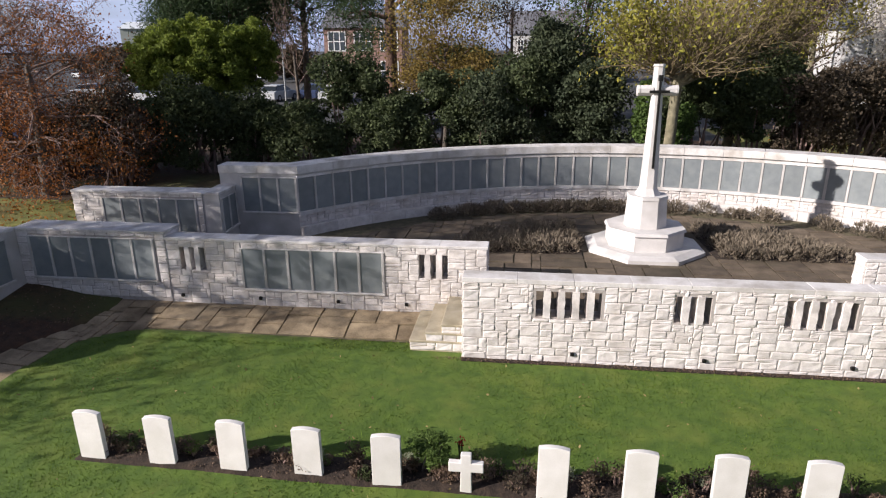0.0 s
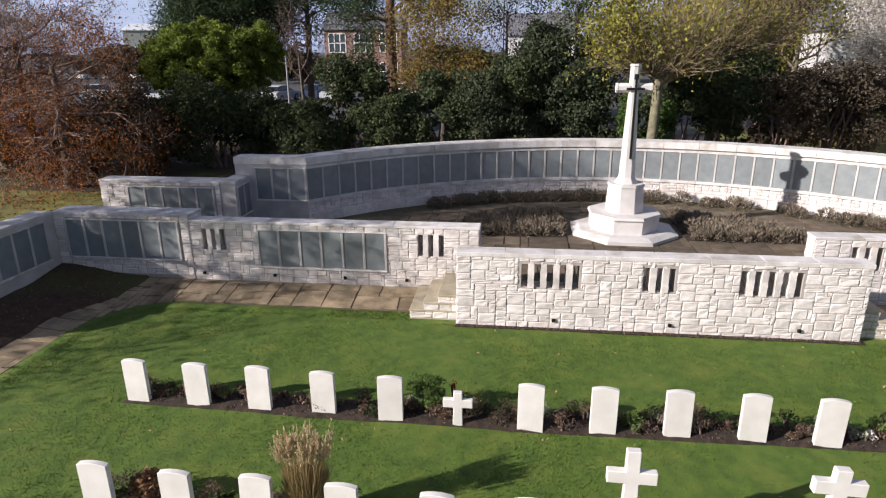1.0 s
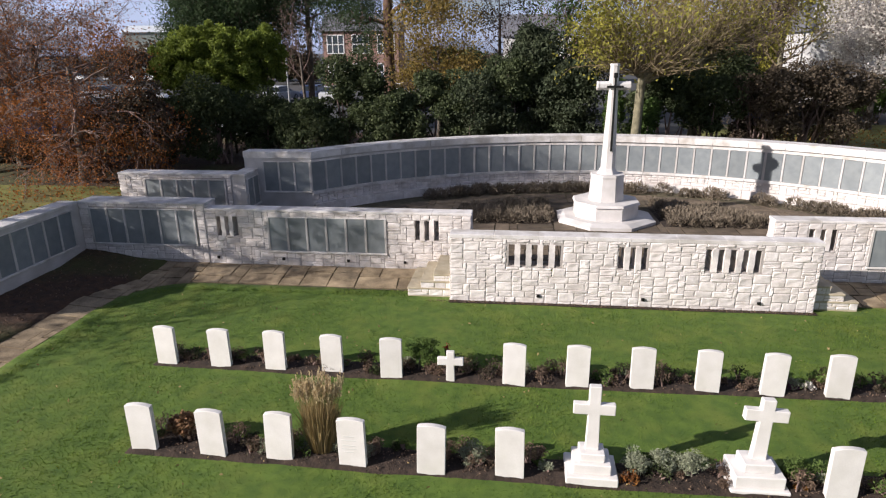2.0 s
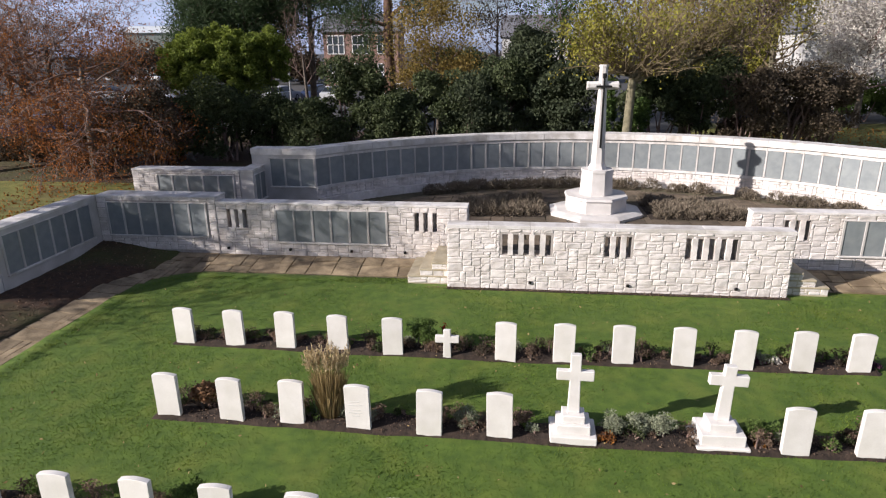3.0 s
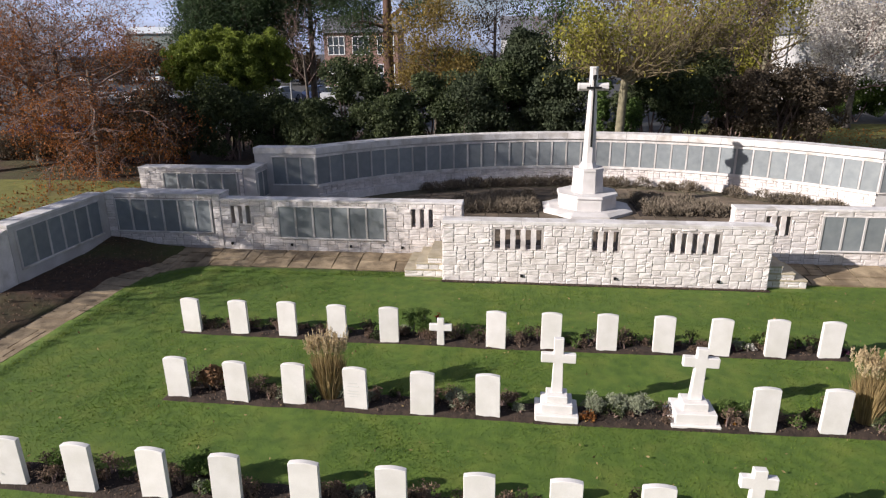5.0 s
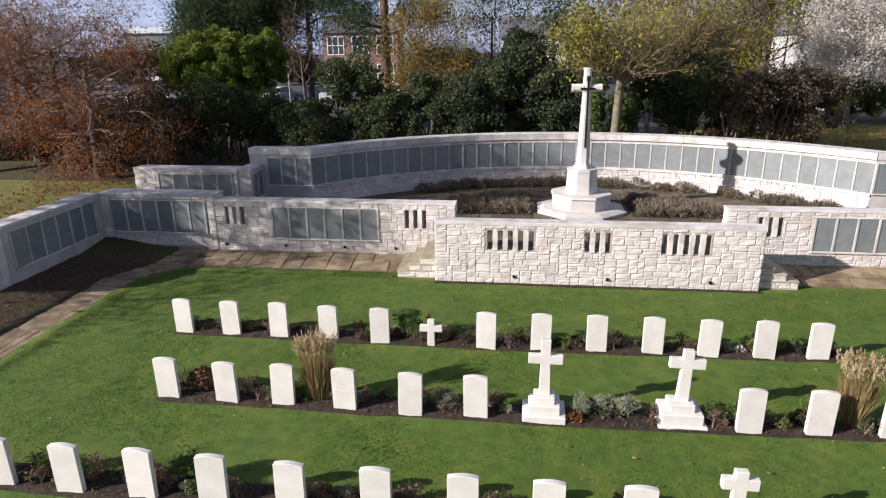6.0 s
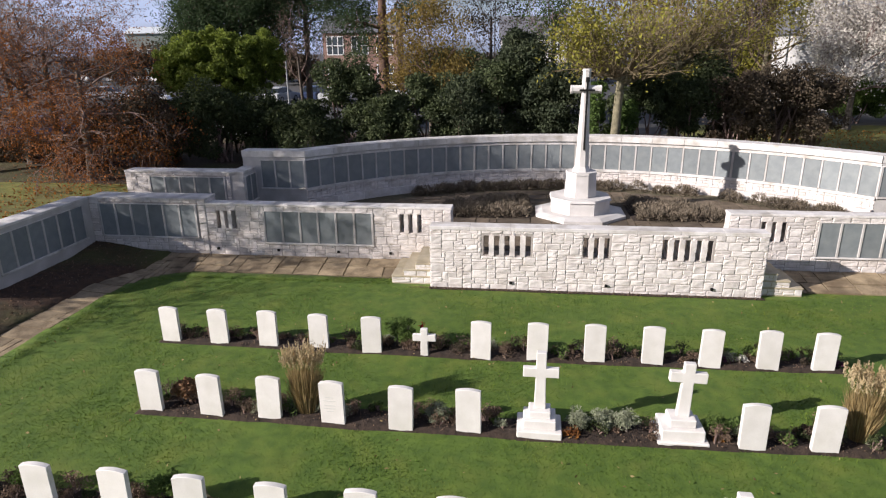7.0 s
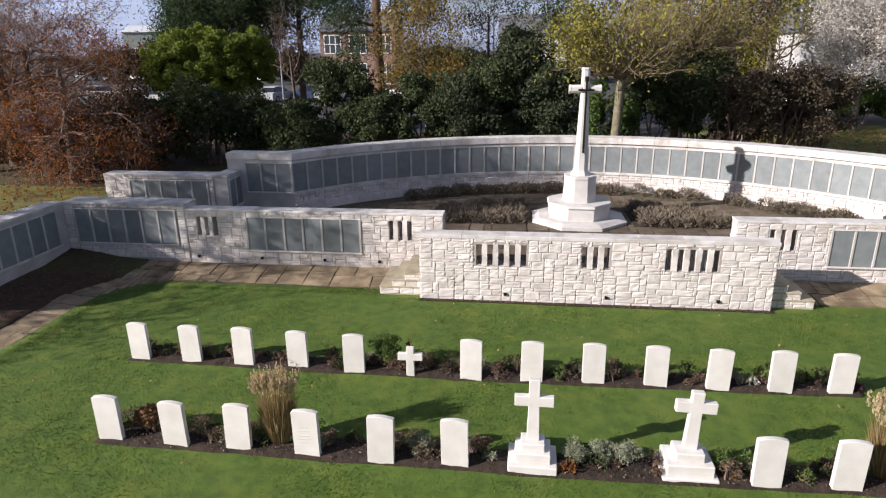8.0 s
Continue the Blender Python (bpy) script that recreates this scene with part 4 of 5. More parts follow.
# ---- trees and shrubs behind the walls ----
shrub("laurel", "large sunlit bright green laurel behind the memorial wall", (-11.3, 18.2, 4.4), (2.9, 1.6, 2.2), LAUREL, 76000, 0.12, 60, 320, 0.32)
shrub("laurel", "bright green laurel beside the bare tree", (-13.1, 18.6, 4.7), (1.4, 1.3, 1.3), LAUREL, 18000, 0.12, 58, 80, 0.30)
shrub("laurel", "bright green laurel below the conifer", (-9.4, 18.6, 5.0), (1.3, 1.2, 1.5), LAUREL, 18000, 0.12, 59, 80, 0.30)
DARK = "dark evergreen shrub behind the memorial wall"
for k, (x, y, z, rx, rz, m) in enumerate((
        (-12.6, 16.2, 2.2, 1.6, 1.7, DARK_LEAF), (-10.3, 15.9, 2.4, 1.7, 1.9, DARK_LEAF), (-8.4, 16.8, 2.2, 1.5, 1.8, DARK_LEAF), (-6.4, 16.4, 1.9, 1.4, 1.5, DARK_LEAF),
        (-4.8, 17.4, 3.1, 1.7, 2.2, DARK_LEAF), (-3.0, 16.8, 2.0, 1.5, 1.6, DARK_LEAF), (-1.2, 17.4, 2.5, 1.7, 2.0, DARK_LEAF), (0.6, 17.2, 2.4, 1.6, 1.9, YEW), (1.9, 18.2, 3.0, 1.4, 2.3, DARK_LEAF),
        (8.3, 17.2, 2.9, 1.8, 2.0, DARK_LEAF), (10.2, 17.6, 3.0, 1.7, 2.1, DARK_LEAF), (23.6, 32.0, 2.2, 1.8, 1.3, BUSH_GREEN), (26.4, 32.2, 2.3, 1.9, 1.4, BUSH_GREEN), (29.4, 32.4, 2.3, 1.9, 1.4, BUSH_GREEN))):
    words = {DARK_LEAF: DARK, YEW: "nearly black evergreen shrub behind the curved wall", BROWN_LEAF: "tangled brown shrub behind the curved wall", BUSH_GREEN: "low green hedge shrub at the edge of the grass"}[m]
    shrub("evergreen_shrub" if m is not BROWN_LEAF else "brown_shrub", words, (x, y, z), (rx, 1.1, rz), m, 15000, 0.14, 100 + k, 34, 0.62, stems=8, twig=TWIG)
for k, (x, y, z, rx, rz) in enumerate(((11.9, 17.0, 2.7, 1.6, 2.0), (13.7, 17.6, 2.9, 1.5, 2.0), (15.4, 18.4, 2.7, 1.5, 1.9), (-12.6, 13.9, 2.5, 1.7, 1.7), (-15.6, 15.4, 1.9, 1.6, 1.2), (-18.2, 15.6, 1.25, 1.7, 0.5), (-20.9, 16.0, 1.2, 1.7, 0.5))):
    shrub("brown_shrub", "twiggy brown shrub losing its leaves", (x, y, z), (rx, 1.2, rz), BROWN_LEAF, 12000, 0.12, 130 + k, 30, 0.6, stems=24, twig=TWIG)
shrub("yew", "tall nearly black yew behind the curved wall", (3.0, 19.4, 3.6), (1.5, 1.3, 2.7), YEW, 32000, 0.15, 66, 60, 0.7, category="tree")
shrub("yew", "dark yew shaded behind the memorial cross", (4.3, 18.0, 2.8), (1.4, 1.1, 2.2), YEW, 20000, 0.15, 67, 40, 0.6, category="tree")
shrub("ivy", "green ivy climbing round a trunk", (5.95, 15.6, 2.9), (0.36, 0.4, 1.6), IVY, 5000, 0.12, 72, 24, 0.26, ground=0.8)
shrub("ivy", "glossy ivy shrub beside the pollarded trunk", (7.1, 15.9, 2.4), (0.6, 0.6, 1.3), IVY, 5000, 0.12, 73, 20, 0.36, ground=0.8)
tree("copper_beech", "russet copper beech with thinning autumn leaves", -14.3, 12.6, None, 4.4, 0.2, 4, RED_LEAF, 15000, 0.085, 74, spread=0.85, lift=-0.16, limbs=15, limb_length=2.1, low=0.32, jitter=0.3)
tree("copper_beech", "low russet beech with autumn leaves near the lawn", -20.4, 13.2, None, 4.4, 0.2, 4, RED_LEAF, 13000, 0.085, 76, spread=0.85, lift=-0.06, limbs=13, limb_length=2.1, low=0.58, jitter=0.3)
tree("bare_tree", "bare purple-brown tree behind the beech", -16.4, 13.8, None, 5.2, 0.2, 5, RED_LEAF, 7000, 0.08, 78, spread=0.7, lift=0.08, limbs=13, limb_length=2.4, low=0.35)
tree("bare_tree", "bare reddish autumn tree with fine drooping twigs", -18.8, 15.0, None, 5.6, 0.24, 5, RED_LEAF, 8000, 0.08, 80, spread=0.7, lift=0.03, limbs=14, limb_length=2.7, low=0.35)
tree("bare_tree", "bare brown tree beside the car park", -25.5, 22.0, None, 6.0, 0.22, 5, BROWN_LEAF, 3500, 0.09, 81, spread=0.75, lift=0.12, limbs=8, limb_length=2.8, low=0.4)
def pollard(label, x, y, height, radius, lean, reach, leaf_count, seed, lopsided=0.0):
    """A pollarded tree: leaning trunk, knuckled short limbs, and an umbrella of fine shoots with leaves near their tips."""
    r = np.random.default_rng(seed)
    ob = thing("pollarded_tree", label, "tree", Matrix.Translation((x, y, ground_z(x, y))))
    stem = [(np.array((lean * f + 0.05 * math.sin(5 * f), 0.04 * math.cos(4 * f), -0.1 + f * height)), radius * (1.3 - 0.3 * min(1, f * 5)) * (1 - 0.25 * f)) for f in np.linspace(0, 1, 8)]
    part("trunk", tubes_mesh("trunk", [stem], LIME_BARK, 10), None, ob)
    limbs, shoots, tips = [], [], []
    for k in range(9):
        a = 0.7 * k + r.uniform(-0.2, 0.2)
        d = np.array((math.cos(a), math.sin(a), r.uniform(0.15, 0.7)))
        p0 = stem[-1][0] - np.array((0, 0, r.uniform(0.0, 0.35)))
        p2 = p0 + d * r.uniform(0.45, 0.8)
        limbs.append([(p0, radius * 0.5), ((p0 + p2) / 2 + r.normal(size=3) * 0.05, radius * 0.38), (p2, radius * 0.42)])
        for _ in range(26):
            b0 = a + r.normal() * 0.65
            rise = r.uniform(-0.05, 1.5)
            v = unit(np.array((math.cos(b0), math.sin(b0), rise)))
            length = reach * r.uniform(0.6, 1.1) * (0.85 + 0.2 * rise)
            q, pts = p2.copy(), []
            for i in range(6):
                pts.append((q.copy(), 0.022 * (1 - 0.14 * i)))
                v = unit(v + np.array((0, 0, 0.07)) + r.normal(size=3) * 0.10)
                q = q + v * length / 5
            shoots.append(pts)
            for i in (2, 3, 4, 5):
                for _ in range(1 + (i == 3)):
                    w = unit(v + r.normal(size=3) * 0.7)
                    e = pts[i][0] + w * r.uniform(0.25, 0.6)
                    shoots.append([(pts[i][0], 0.011), ((pts[i][0] + e) / 2 + r.normal(size=3) * 0.03, 0.009), (e, 0.006)])
                    tips.append(e)
    for limb in limbs:
        part("limb", tubes_mesh("limb", [limb], LIME_BARK, 7), None, ob)
    tagged(part("branchwork", tubes_mesh("branchwork", shoots, OCHRE_TWIG, 4), None, ob), kind="stuff")
    e = np.array(tips)
    weight = np.exp(-lopsided * e[:, 0] + 0.8 * e[:, 2])
    pts = e[r.choice(len(e), size=leaf_count, p=weight / weight.sum())] + r.normal(size=(leaf_count, 3)) * 0.2
    part("foliage", leaves_mesh("foliage", pts, 0.13, LIME_LEAF, r, 0.3), None, ob)
    return ob


pollard("pollarded tree with ochre shoots and yellow-green leaves", 6.5, 15.0, 3.75, 0.2, 0.3, 2.35, 4600, 82, 0.6)
pollard("pollarded tree with bare ochre shoots and yellow leaves", 9.6, 18.6, 4.3, 0.2, 0.1, 2.6, 2600, 83)
tree("autumn_tree", "autumn tree with olive-yellow leaves behind the hedge", 19.6, 36.5, None, 6.8, 0.26, 3, LIME_LEAF, 12000, 0.18, 84, bark=LIME_BARK, twig=OCHRE_TWIG, spread=0.65, lift=0.25, limbs=14, limb_length=3.2, kids=4, low=0.45, jitter=0.6)
tree("autumn_tree", "broad autumn tree with brown and olive leaves", 9.0, 26.0, None, 6.5, 0.24, 3, GOLD_LEAF, 12000, 0.15, 95, bark=BARK, twig=TWIG, spread=0.65, lift=0.25, limbs=14, limb_length=2.7, kids=4, low=0.35, jitter=0.6)
tree("autumn_tree", "tall twiggy brown tree behind the hedge", 13.5, 24.0, None, 5.5, 0.2, 4, BROWN_LEAF, 7000, 0.12, 96, twig=TWIG, spread=0.65, lift=0.3, limbs=10, limb_length=2.2, low=0.3, jitter=0.4)
tree("autumn_tree", "tall olive-leaved tree behind the white building", 27.5, 52.0, None, 7.0, 0.25, 3, LIME_LEAF, 9000, 0.16, 97, twig=OCHRE_TWIG, spread=0.65, lift=0.25, limbs=12, limb_length=2.8, low=0.55, jitter=0.6)
tree("pine", "tall pine with reddish bark and dark needles", -4.45, 24.0, None, 11.0, 0.36, 3, PINE, 24000, 0.26, 85, bark=PINE_BARK, twig=PINE_BARK, spread=0.6, lift=0.05, limbs=12, limb_length=2.6, low=0.52, jitter=0.4, narrow=0.14)
tree("pine", "broad dark conifer above the laurel", -14.0, 26.0, None, 9.5, 0.35, 3, PINE, 70000, 0.26, 86, bark=PINE_BARK, spread=0.6, lift=0.05, limbs=24, limb_length=2.3, low=0.36, jitter=0.42, narrow=0.14)
tree("pine", "dark conifer with thin grey-green needles", -9.8, 27.0, None, 10.0, 0.22, 3, PINE, 34000, 0.26, 87, bark=BARK, spread=0.6, lift=0.05, limbs=14, limb_length=2.3, low=0.5, jitter=0.42, narrow=0.14)
tree("gold_tree", "small autumn tree with golden brown leaves", -1.6, 21.2, None, 4.6, 0.14, 3, GOLD_LEAF, 15000, 0.12, 88, spread=0.6, lift=0.3, limbs=12, limb_length=1.7, low=0.25, jitter=0.35)
tree("thin_tree", "slim forked bare tree beside the car park", -8.9, 23.0, None, 4.5, 0.12, 3, BROWN_LEAF, 900, 0.1, 89, spread=0.5, lift=0.5, limbs=5, limb_length=1.8, low=0.6)
tree("thin_tree", "slim tree with sparse dark leaves against the sky", 1.2, 27.0, None, 6.5, 0.13, 3, BROWN_LEAF, 3600, 0.13, 90, spread=0.6, lift=0.4, limbs=7, limb_length=2.0, low=0.35, jitter=0.4)
tree("thin_tree", "slim tree with sparse leaves behind the yew", 4.6, 24.0, None, 6.5, 0.16, 3, IVY, 5000, 0.13, 91, spread=0.6, lift=0.4, limbs=10, limb_length=2.0, low=0.4, jitter=0.5)
tree("pale_tree", "tree thick with pale grey seed heads", 22.0, 29.0, None, 5.2, 0.2, 3, PALE_LEAF, 32000, 0.13, 92, spread=0.65, lift=0.3, limbs=12, limb_length=2.4, low=0.35, jitter=0.4)
SHADE = "autumn tree that throws dappled shade over the walls"
tree("shade_tree", SHADE, -17.0, -0.2, None, 8.0, 0.3, 4, RED_LEAF, 15000, 0.13, 93, spread=0.7, lift=0.2, limbs=13, limb_length=2.4, low=0.38, jitter=0.4)
tree("shade_tree", SHADE, -19.5, 2.6, None, 8.5, 0.3, 4, RED_LEAF, 14000, 0.13, 98, spread=0.7, lift=0.2, limbs=11, limb_length=2.4, low=0.45, jitter=0.4)
tree("shade_tree", SHADE, -19.6, -4.0, None, 5.5, 0.2, 3, RED_LEAF, 500, 0.13, 99, spread=0.7, lift=0.2, limbs=5, limb_length=2.0, low=0.45, jitter=0.4)


# ---- the car park and buildings beyond ----
def paint(name, colour, rough=0.25):
    return mat(name, tuple(c * 0.92 for c in colour), colour, 1.0, rough, 0, 20, spread=0.05)


TYRE = paint("tyre_rubber", (0.02, 0.02, 0.02), 0.8)
RIM = paint("wheel_rim", (0.35, 0.35, 0.36), 0.3)
CAR_GLASS = paint("dark_car_glass", (0.02, 0.025, 0.03), 0.05)
COATS = [paint("white_car_paint", (0.75, 0.75, 0.75)), paint("silver_car_paint", (0.42, 0.43, 0.45)), paint("navy_car_paint", (0.03, 0.045, 0.10)), paint("red_car_paint", (0.25, 0.03, 0.03)), paint("black_car_paint", (0.02, 0.02, 0.022))]


def car(x, y, turn, coat, label):
    ob = thing("car", label, "car", pose(x, y, ground_z(x, y), 0, 0, turn), group="cars in the car park")

    def slab(profile, half, top_half=None):
        b = bmesh.new()
        sides = [[b.verts.new((px, s * (half if pz < 0.95 or top_half is None else top_half), pz)) for px, pz in profile] for s in (-1, 1)]
        b.faces.new(sides[0])
        b.faces.new(sides[1][::-1])
        for i in range(len(profile)):
            j = (i + 1) % len(profile)
            b.faces.new((sides[0][j], sides[0][i], sides[1][i], sides[1][j]))
        bmesh.ops.recalc_face_normals(b, faces=b.faces)
        bmesh.ops.bevel(b, geom=b.edges[:], offset=0.04, segments=1, affect="EDGES")
        return b

    part("body", slab([(-2.1, 0.25), (2.05, 0.25), (2.1, 0.6), (1.95, 0.8), (1.0, 0.93), (-1.7, 0.97), (-2.1, 0.85)], 0.88), coat, ob)
    part("cabin", slab([(1.05, 0.92), (-1.75, 0.94), (-1.3, 1.36), (0.25, 1.38)], 0.80, 0.66), CAR_GLASS, ob, "dark tinted glass cabin")
    part("roof", slab([(0.28, 1.36), (-1.32, 1.35), (-1.2, 1.44), (0.12, 1.46)], 0.66), coat, ob)
    for sx in (-1.3, 1.3):
        for sy in (-0.8, 0.8):
            b = bmesh.new()
            bmesh.ops.create_cone(b, cap_ends=True, segments=14, radius1=0.31, radius2=0.31, depth=0.2)
            wheel = part("wheel", b, TYRE, ob, at=pose(sx, sy, 0.31, 90, 0, 0))
            b = bmesh.new()
            bmesh.ops.create_cone(b, cap_ends=True, segments=10, radius1=0.19, radius2=0.19, depth=0.215)
            part("rim", b, RIM, wheel)
    return ob


WORDS = ["white", "silver", "dark blue", "red", "black"]
for x, y, turn, k in ((-22.9, 21.3, 14, 2), (-12.8, 24.5, 100, 1), (-20.5, 50, 80, 1), (-17.6, 52, 85, 2), (-15.0, 50, 82, 1), (-6.4, 40, 85, 0), (2.2, 33, 10, 1), (-2.0, 42, 85, 3), (-41, 96, 88, 0), (-45, 96, 88, 1), (-49, 97, 88, 0),
                      (-53, 97, 86, 0), (-57, 98, 86, 1), (-61, 98, 88, 0), (-65, 99, 88, 0), (-70, 99, 88, 1), (-76, 100, 88, 0), (18.8, 33, 5, 2), (-10, 56, 80, 0), (-40, 52, 10, 1), (-32, 46, 12, 0)):
    car(x, y, turn, COATS[k], WORDS[k] + " car parked on the asphalt beyond the trees")

BRICK = mat("red_brick_far", (0.22, 0.13, 0.105), (0.33, 0.215, 0.18), 3, 0.9, 0.2, 20)
RENDER_WALL = mat("white_render", (0.46, 0.45, 0.45), (0.58, 0.57, 0.56), 1.2, 0.85, 0.1, 20, stain=(0.45, 0.44, 0.42))
ROOF = mat("slate_roof", (0.10, 0.10, 0.115), (0.19, 0.19, 0.21), 2, 0.7, 0.3, 15)
SHEET = mat("pale_metal_roof", (0.62, 0.66, 0.70), (0.74, 0.77, 0.80), 0.8, 0.4, 0, 5)
GREEN_SHEET = mat("green_cladding", (0.22, 0.25, 0.23), (0.30, 0.33, 0.30), 0.8, 0.5, 0, 5)
PANE = paint("window_pane", (0.06, 0.075, 0.09), 0.08)
FRAME = paint("white_window_frame", (0.75, 0.75, 0.74), 0.5)
POST = paint("grey_post", (0.30, 0.31, 0.32), 0.5)
DARK_POST = paint("dark_post", (0.03, 0.032, 0.035), 0.5)


def house(name, label, x, y, turn, w, d, h, wall_material, rise, windows, rows=1, win=(1.2, 1.5), roof=ROOF):
    """Walls, pitched roof and windows on the side that looks along local -y."""
    ob = thing(name, label, "building", pose(x, y, ground_z(x, y), 0, 0, turn))
    part("wall", box(-w / 2, w / 2, 0, d, -0.3, h), wall_material, ob)
    b = bmesh.new()
    a = [b.verts.new(q) for q in ((-w / 2 - 0.3, -0.3, h), (w / 2 + 0.3, -0.3, h), (w / 2 + 0.3, d + 0.3, h), (-w / 2 - 0.3, d + 0.3, h), (-w / 2 - 0.3, d / 2, h + rise), (w / 2 + 0.3, d / 2, h + rise))]
    for q in ((0, 1, 5, 4), (2, 3, 4, 5), (1, 2, 5), (3, 0, 4), (3, 2, 1, 0)):
        b.faces.new([a[i] for i in q])
    part("roof", b, roof, ob)
    for row in range(rows):
        for k in range(windows):
            cx, cz = -w / 2 + w * (k + 0.5) / windows, h * (row + 0.55) / rows
            win_ob = part("window", box(cx - win[0] / 2, cx + win[0] / 2, -0.03, 0.03, cz - win[1] / 2, cz + win[1] / 2), PANE, ob)
            for px in (-0.5, -0.17, 0.17, 0.5):
                part("frame", box(cx + px * win[0] - 0.06, cx + px * win[0] + 0.06, -0.07, -0.035, cz - win[1] / 2, cz + win[1] / 2), FRAME, win_ob)
            for pz in (-0.5, 0.0, 0.5):
                part("frame", box(cx - win[0] / 2, cx + win[0] / 2, -0.08, -0.04, cz + pz * win[1] - 0.06, cz + pz * win[1] + 0.06), FRAME, win_ob)
    return ob


house("brick_building", "red brick building with white multi-paned windows beyond the car park", -18.6, 75, 4, 10, 8, 7.2, BRICK, 2.4, 3, 2, (2.2, 2.3))
house("long_building", "long low building with green cladding and pale metal roof", -70, 112, 14, 10, 10, 8.6, GREEN_SHEET, 1.4, 3, 1, (2.5, 1.6), roof=SHEET)
house("white_building", "white rendered building with a slate roof behind a pale tree", 29.2, 40, -8, 12, 8, 5.6, RENDER_WALL, 2.0, 3, 2, (1.1, 1.2))
house("pale_house", "pale distant house behind bare trees", 4.5, 80, 0, 9, 8, 6.4, RENDER_WALL, 3.0, 3, 2, (1.2, 1.4))


def lamp_post(x, y, height, material, label):
    ob = thing("street_lamp", label, "street lamp", Matrix.Translation((x, y, ground_z(x, y))))
    part("pole", tubes_mesh("pole", [[((0, 0, -0.1), 0.09), ((0, 0, 1.2), 0.07), ((0, 0, height), 0.05)]], material, 8), None, ob)
    part("arm", tubes_mesh("arm", [[((0, 0, height - 0.1), 0.04), ((0.5, 0, height + 0.05), 0.035)]], material, 6), None, ob)
    part("lantern", box(0.4, 1.0, -0.12, 0.12, height, height + 0.12, 0.03), material, ob)


lamp_post(-16.0, 40, 9.6, POST, "slim grey lamp post in the car park")
lamp_post(0.0, 60, 10.5, DARK_POST, "dark lamp post against the sky")
lamp_post(21.5, 38, 7.2, POST, "pale lamp post before the white building")
ob = thing("signboard", "small pale green sign on two posts among the shrubs", "sign", Matrix.Translation((-8.2, 19.4, ground_z(-8.2, 19.4))))
part("board", box(-0.3, 0.3, -0.02, 0.02, 1.85, 2.1, 0.005), paint("pale_green_board", (0.35, 0.5, 0.4), 0.5), ob)
for sx in (-0.22, 0.22):
    part("post", box(sx - 0.03, sx + 0.03, 0.022, 0.08, -0.05, 2.05), POST, ob)

# woods in the distance; last four added out of view to block sky light
for k, (x, y, w, h, m) in enumerate(((-60, 90, 12, 5.5, BROWN_LEAF), (-40, 95, 9, 4.5, DARK_LEAF), (-32, 85, 5, 5, BROWN_LEAF), (-8, 92, 8, 5, DARK_LEAF), (10, 88, 8, 6, BROWN_LEAF), (30, 70, 10, 7, BROWN_LEAF), (45, 60, 12, 8, BROWN_LEAF), (22, 55, 5, 6, LIME_LEAF), (44, 8, 3, 10, BROWN_LEAF), (44, -22, 3, 10, DARK_LEAF), (-8, -52, 26, 8, DARK_LEAF), (26, -50, 20, 9, BROWN_LEAF))):
    rr = np.random.default_rng(200 + k)
    c, s = lumps(rr, (x, y, h * 0.55), (w, 16 if w == 3 else 3, h * 0.55), 40, h * 0.3)
    new_wood = new("distant_wood", leaves_mesh("distant_wood", cloud(rr, c, s, 9000), 0.5, m, rr))
    tagged(new_wood, "distant mixed autumn woodland, some of it unseen and added to block sky light", "woodland", kind="stuff")

# fallen leaves
rr = np.random.default_rng(77)
n = 5200
lx = np.concatenate([rr.uniform(14.0, 27, 2600), rr.uniform(-16, -9.6, 1500), rr.uniform(-3, 12, 1100)])
ly = np.concatenate([rr.uniform(16.0, 28.5, 2600), rr.uniform(2, 11, 1500), rr.uniform(13.2, 15.5, 1100)])
pts = np.stack([lx, ly, [ground_z(a, c) + 0.03 for a, c in zip(lx, ly)]], 1)
tagged(new("fallen_leaves", leaves_mesh("fallen_leaves", pts, 0.1, FALLEN, rr)), "scattered red and orange fallen leaves on rough grass", "leaves", kind="stuff")
lx, ly = rr.uniform(-8.9, -7.0, 700), rr.uniform(-5.0, 5.0, 700)
pts = np.stack([lx, ly, [pave_z(a, c) + 0.095 for a, c in zip(lx, ly)]], 1)[lx < np.array([shade_bed_edge(c) for c in ly]) - 0.2]
tagged(new("bed_leaves", leaves_mesh("bed_leaves", pts, 0.06, DRY_BEDDING, rr)), "dead brown leaves on the soil beside the wall", "leaves", kind="stuff")
lx, ly = rr.uniform(-6.5, 11, 420), rr.uniform(-5.5, 3.4, 420)
tagged(new("lawn_leaves", leaves_mesh("lawn_leaves", np.stack([lx, ly, np.full(420, 0.05)], 1), 0.05, STRAW, rr)), "scattered small yellow leaves lying on the lawn", "leaves", kind="stuff")

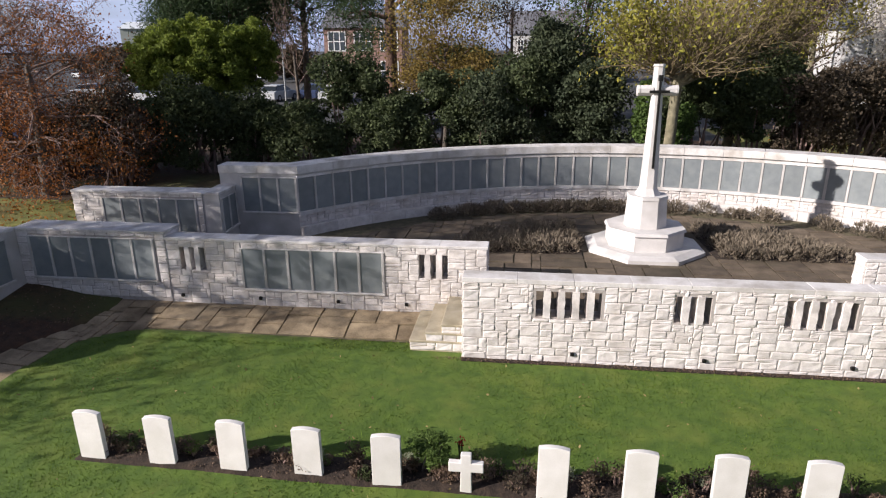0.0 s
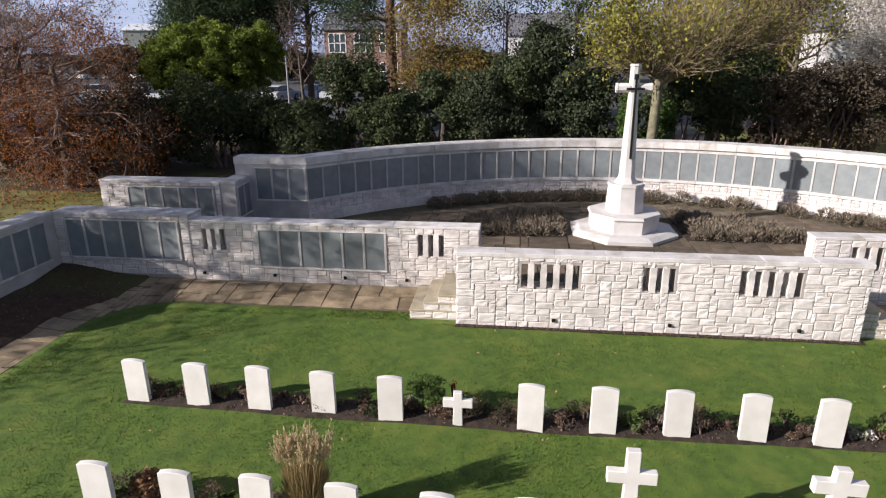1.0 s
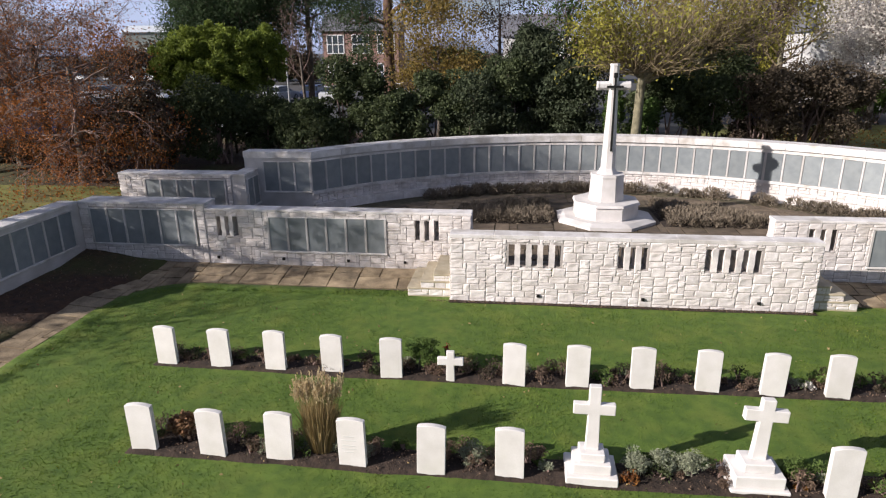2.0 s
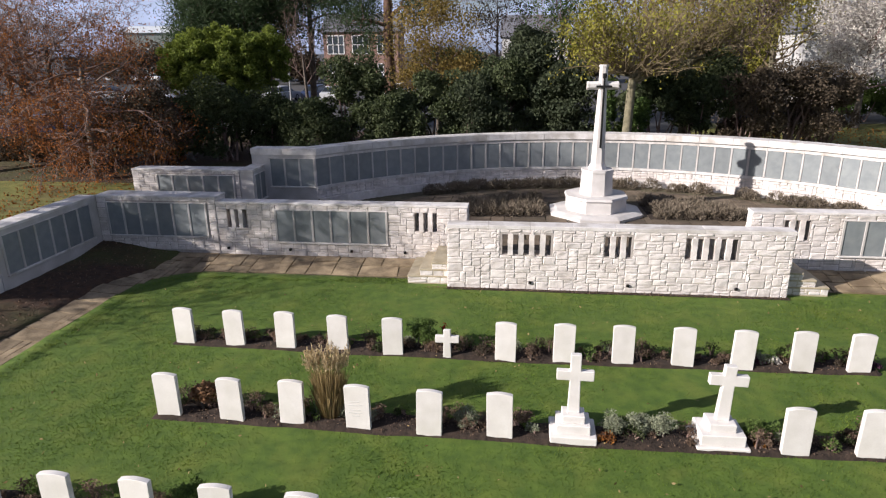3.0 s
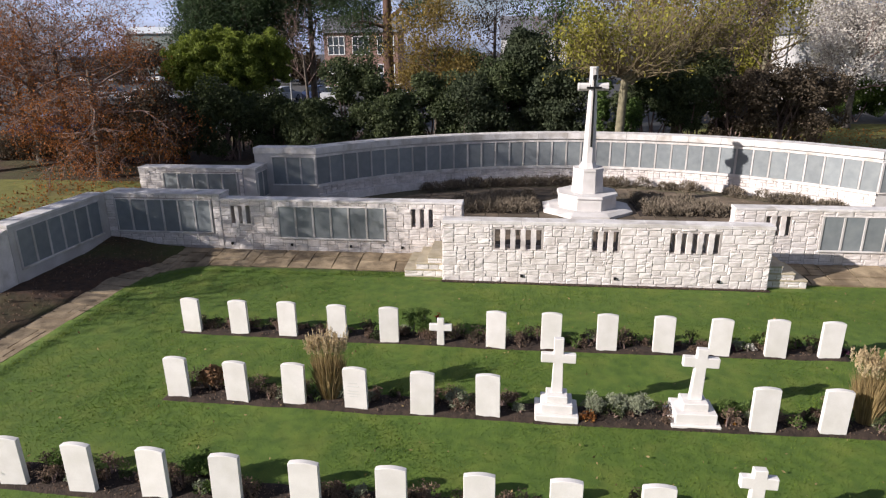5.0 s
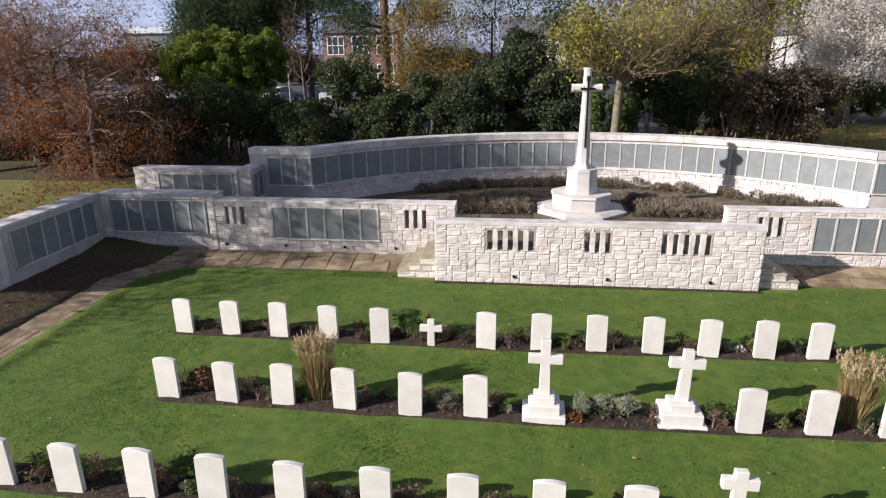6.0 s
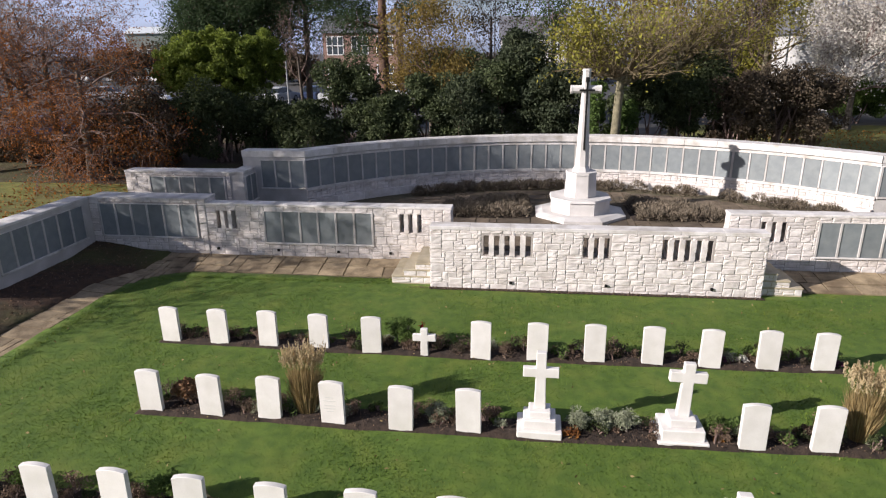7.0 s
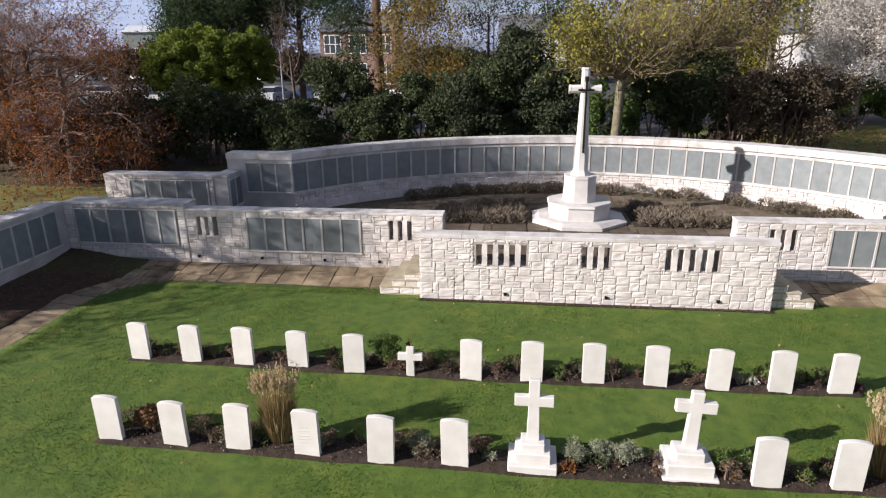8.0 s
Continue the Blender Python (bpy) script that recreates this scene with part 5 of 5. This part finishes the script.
# ---- many pieces last ----
lay_flags(PATHWAY, -8.0, 0.0, 2.3, 5.1, in_path, lambda x, y: pave_z(x, y) + 0.012, 301)
lay_flags(PATHWAY, -8.0, -6.85, -6.0, 2.3, in_path, lambda x, y: pave_z(x, y) + 0.012, 302)
lay_flags(PATHWAY, 8.9, 14.2, 3.95, 5.1, in_path, lambda x, y: pave_z(x, y) + 0.012, 303)


def on_terrace(x, y):
    if in_terrace_bed(x, y) or y < (5.3 if not FX0 + 0.1 < x < FX1 - 0.1 else 4.0):
        return False
    return math.hypot(x - CX, y - CY) < RAD - 0.95 and -5.5 < x < 14.9


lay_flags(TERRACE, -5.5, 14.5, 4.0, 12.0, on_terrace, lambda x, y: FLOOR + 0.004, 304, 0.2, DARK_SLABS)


def lawn_blades():
    """Short grass standing over the mown lawn."""
    rr = np.random.default_rng(400)
    n = 230000
    x, y = rr.uniform(-7.2, 13, n), rr.uniform(-6.2, 4.2, n)
    keep = np.array([not in_path(a, c) for a, c in zip(x, y)])
    keep &= x > np.array([shade_bed_edge(c) for c in y])
    keep &= ~((x > FX0 - 1.0) & (x < FX1 + 1.0) & (y > 3.5))
    for x0, x1, y0, y1 in BEDS:
        yb = y - np.array([bow(a) for a in x])
        keep &= ~((x > x0 + 0.02) & (x < x1 - 0.02) & (yb > y0 + 0.02) & (yb < y1 - 0.02))
    x, y = x[keep], y[keep]
    n = len(x)
    near = np.array([in_path(a - 0.4, c) or in_path(a, c + 0.4) or in_path(a - 0.28, c + 0.28) for a, c in zip(x, y)]) & (x < 0.5)
    foot = np.stack([x, y, np.where(near, 0.022, -0.012)], 1)
    h = rr.uniform(0.018, 0.040, n)
    tip = foot + np.stack([rr.normal(size=n) * 0.022, rr.normal(size=n) * 0.022, h], 1)
    a = rr.uniform(0, 6.283, n)
    side = np.stack([np.cos(a), np.sin(a), np.zeros(n)], 1) * rr.uniform(0.005, 0.011, (n, 1))
    v = np.stack([foot - side, foot + side, tip], 1).reshape(-1, 3)
    ob = new("lawn_grass", numpy_mesh("lawn_grass", v, np.arange(3 * n).reshape(-1, 3), GRASS))
    tagged(ob, "short mown green grass over the whole lawn", "grass", kind="stuff")


lawn_blades()
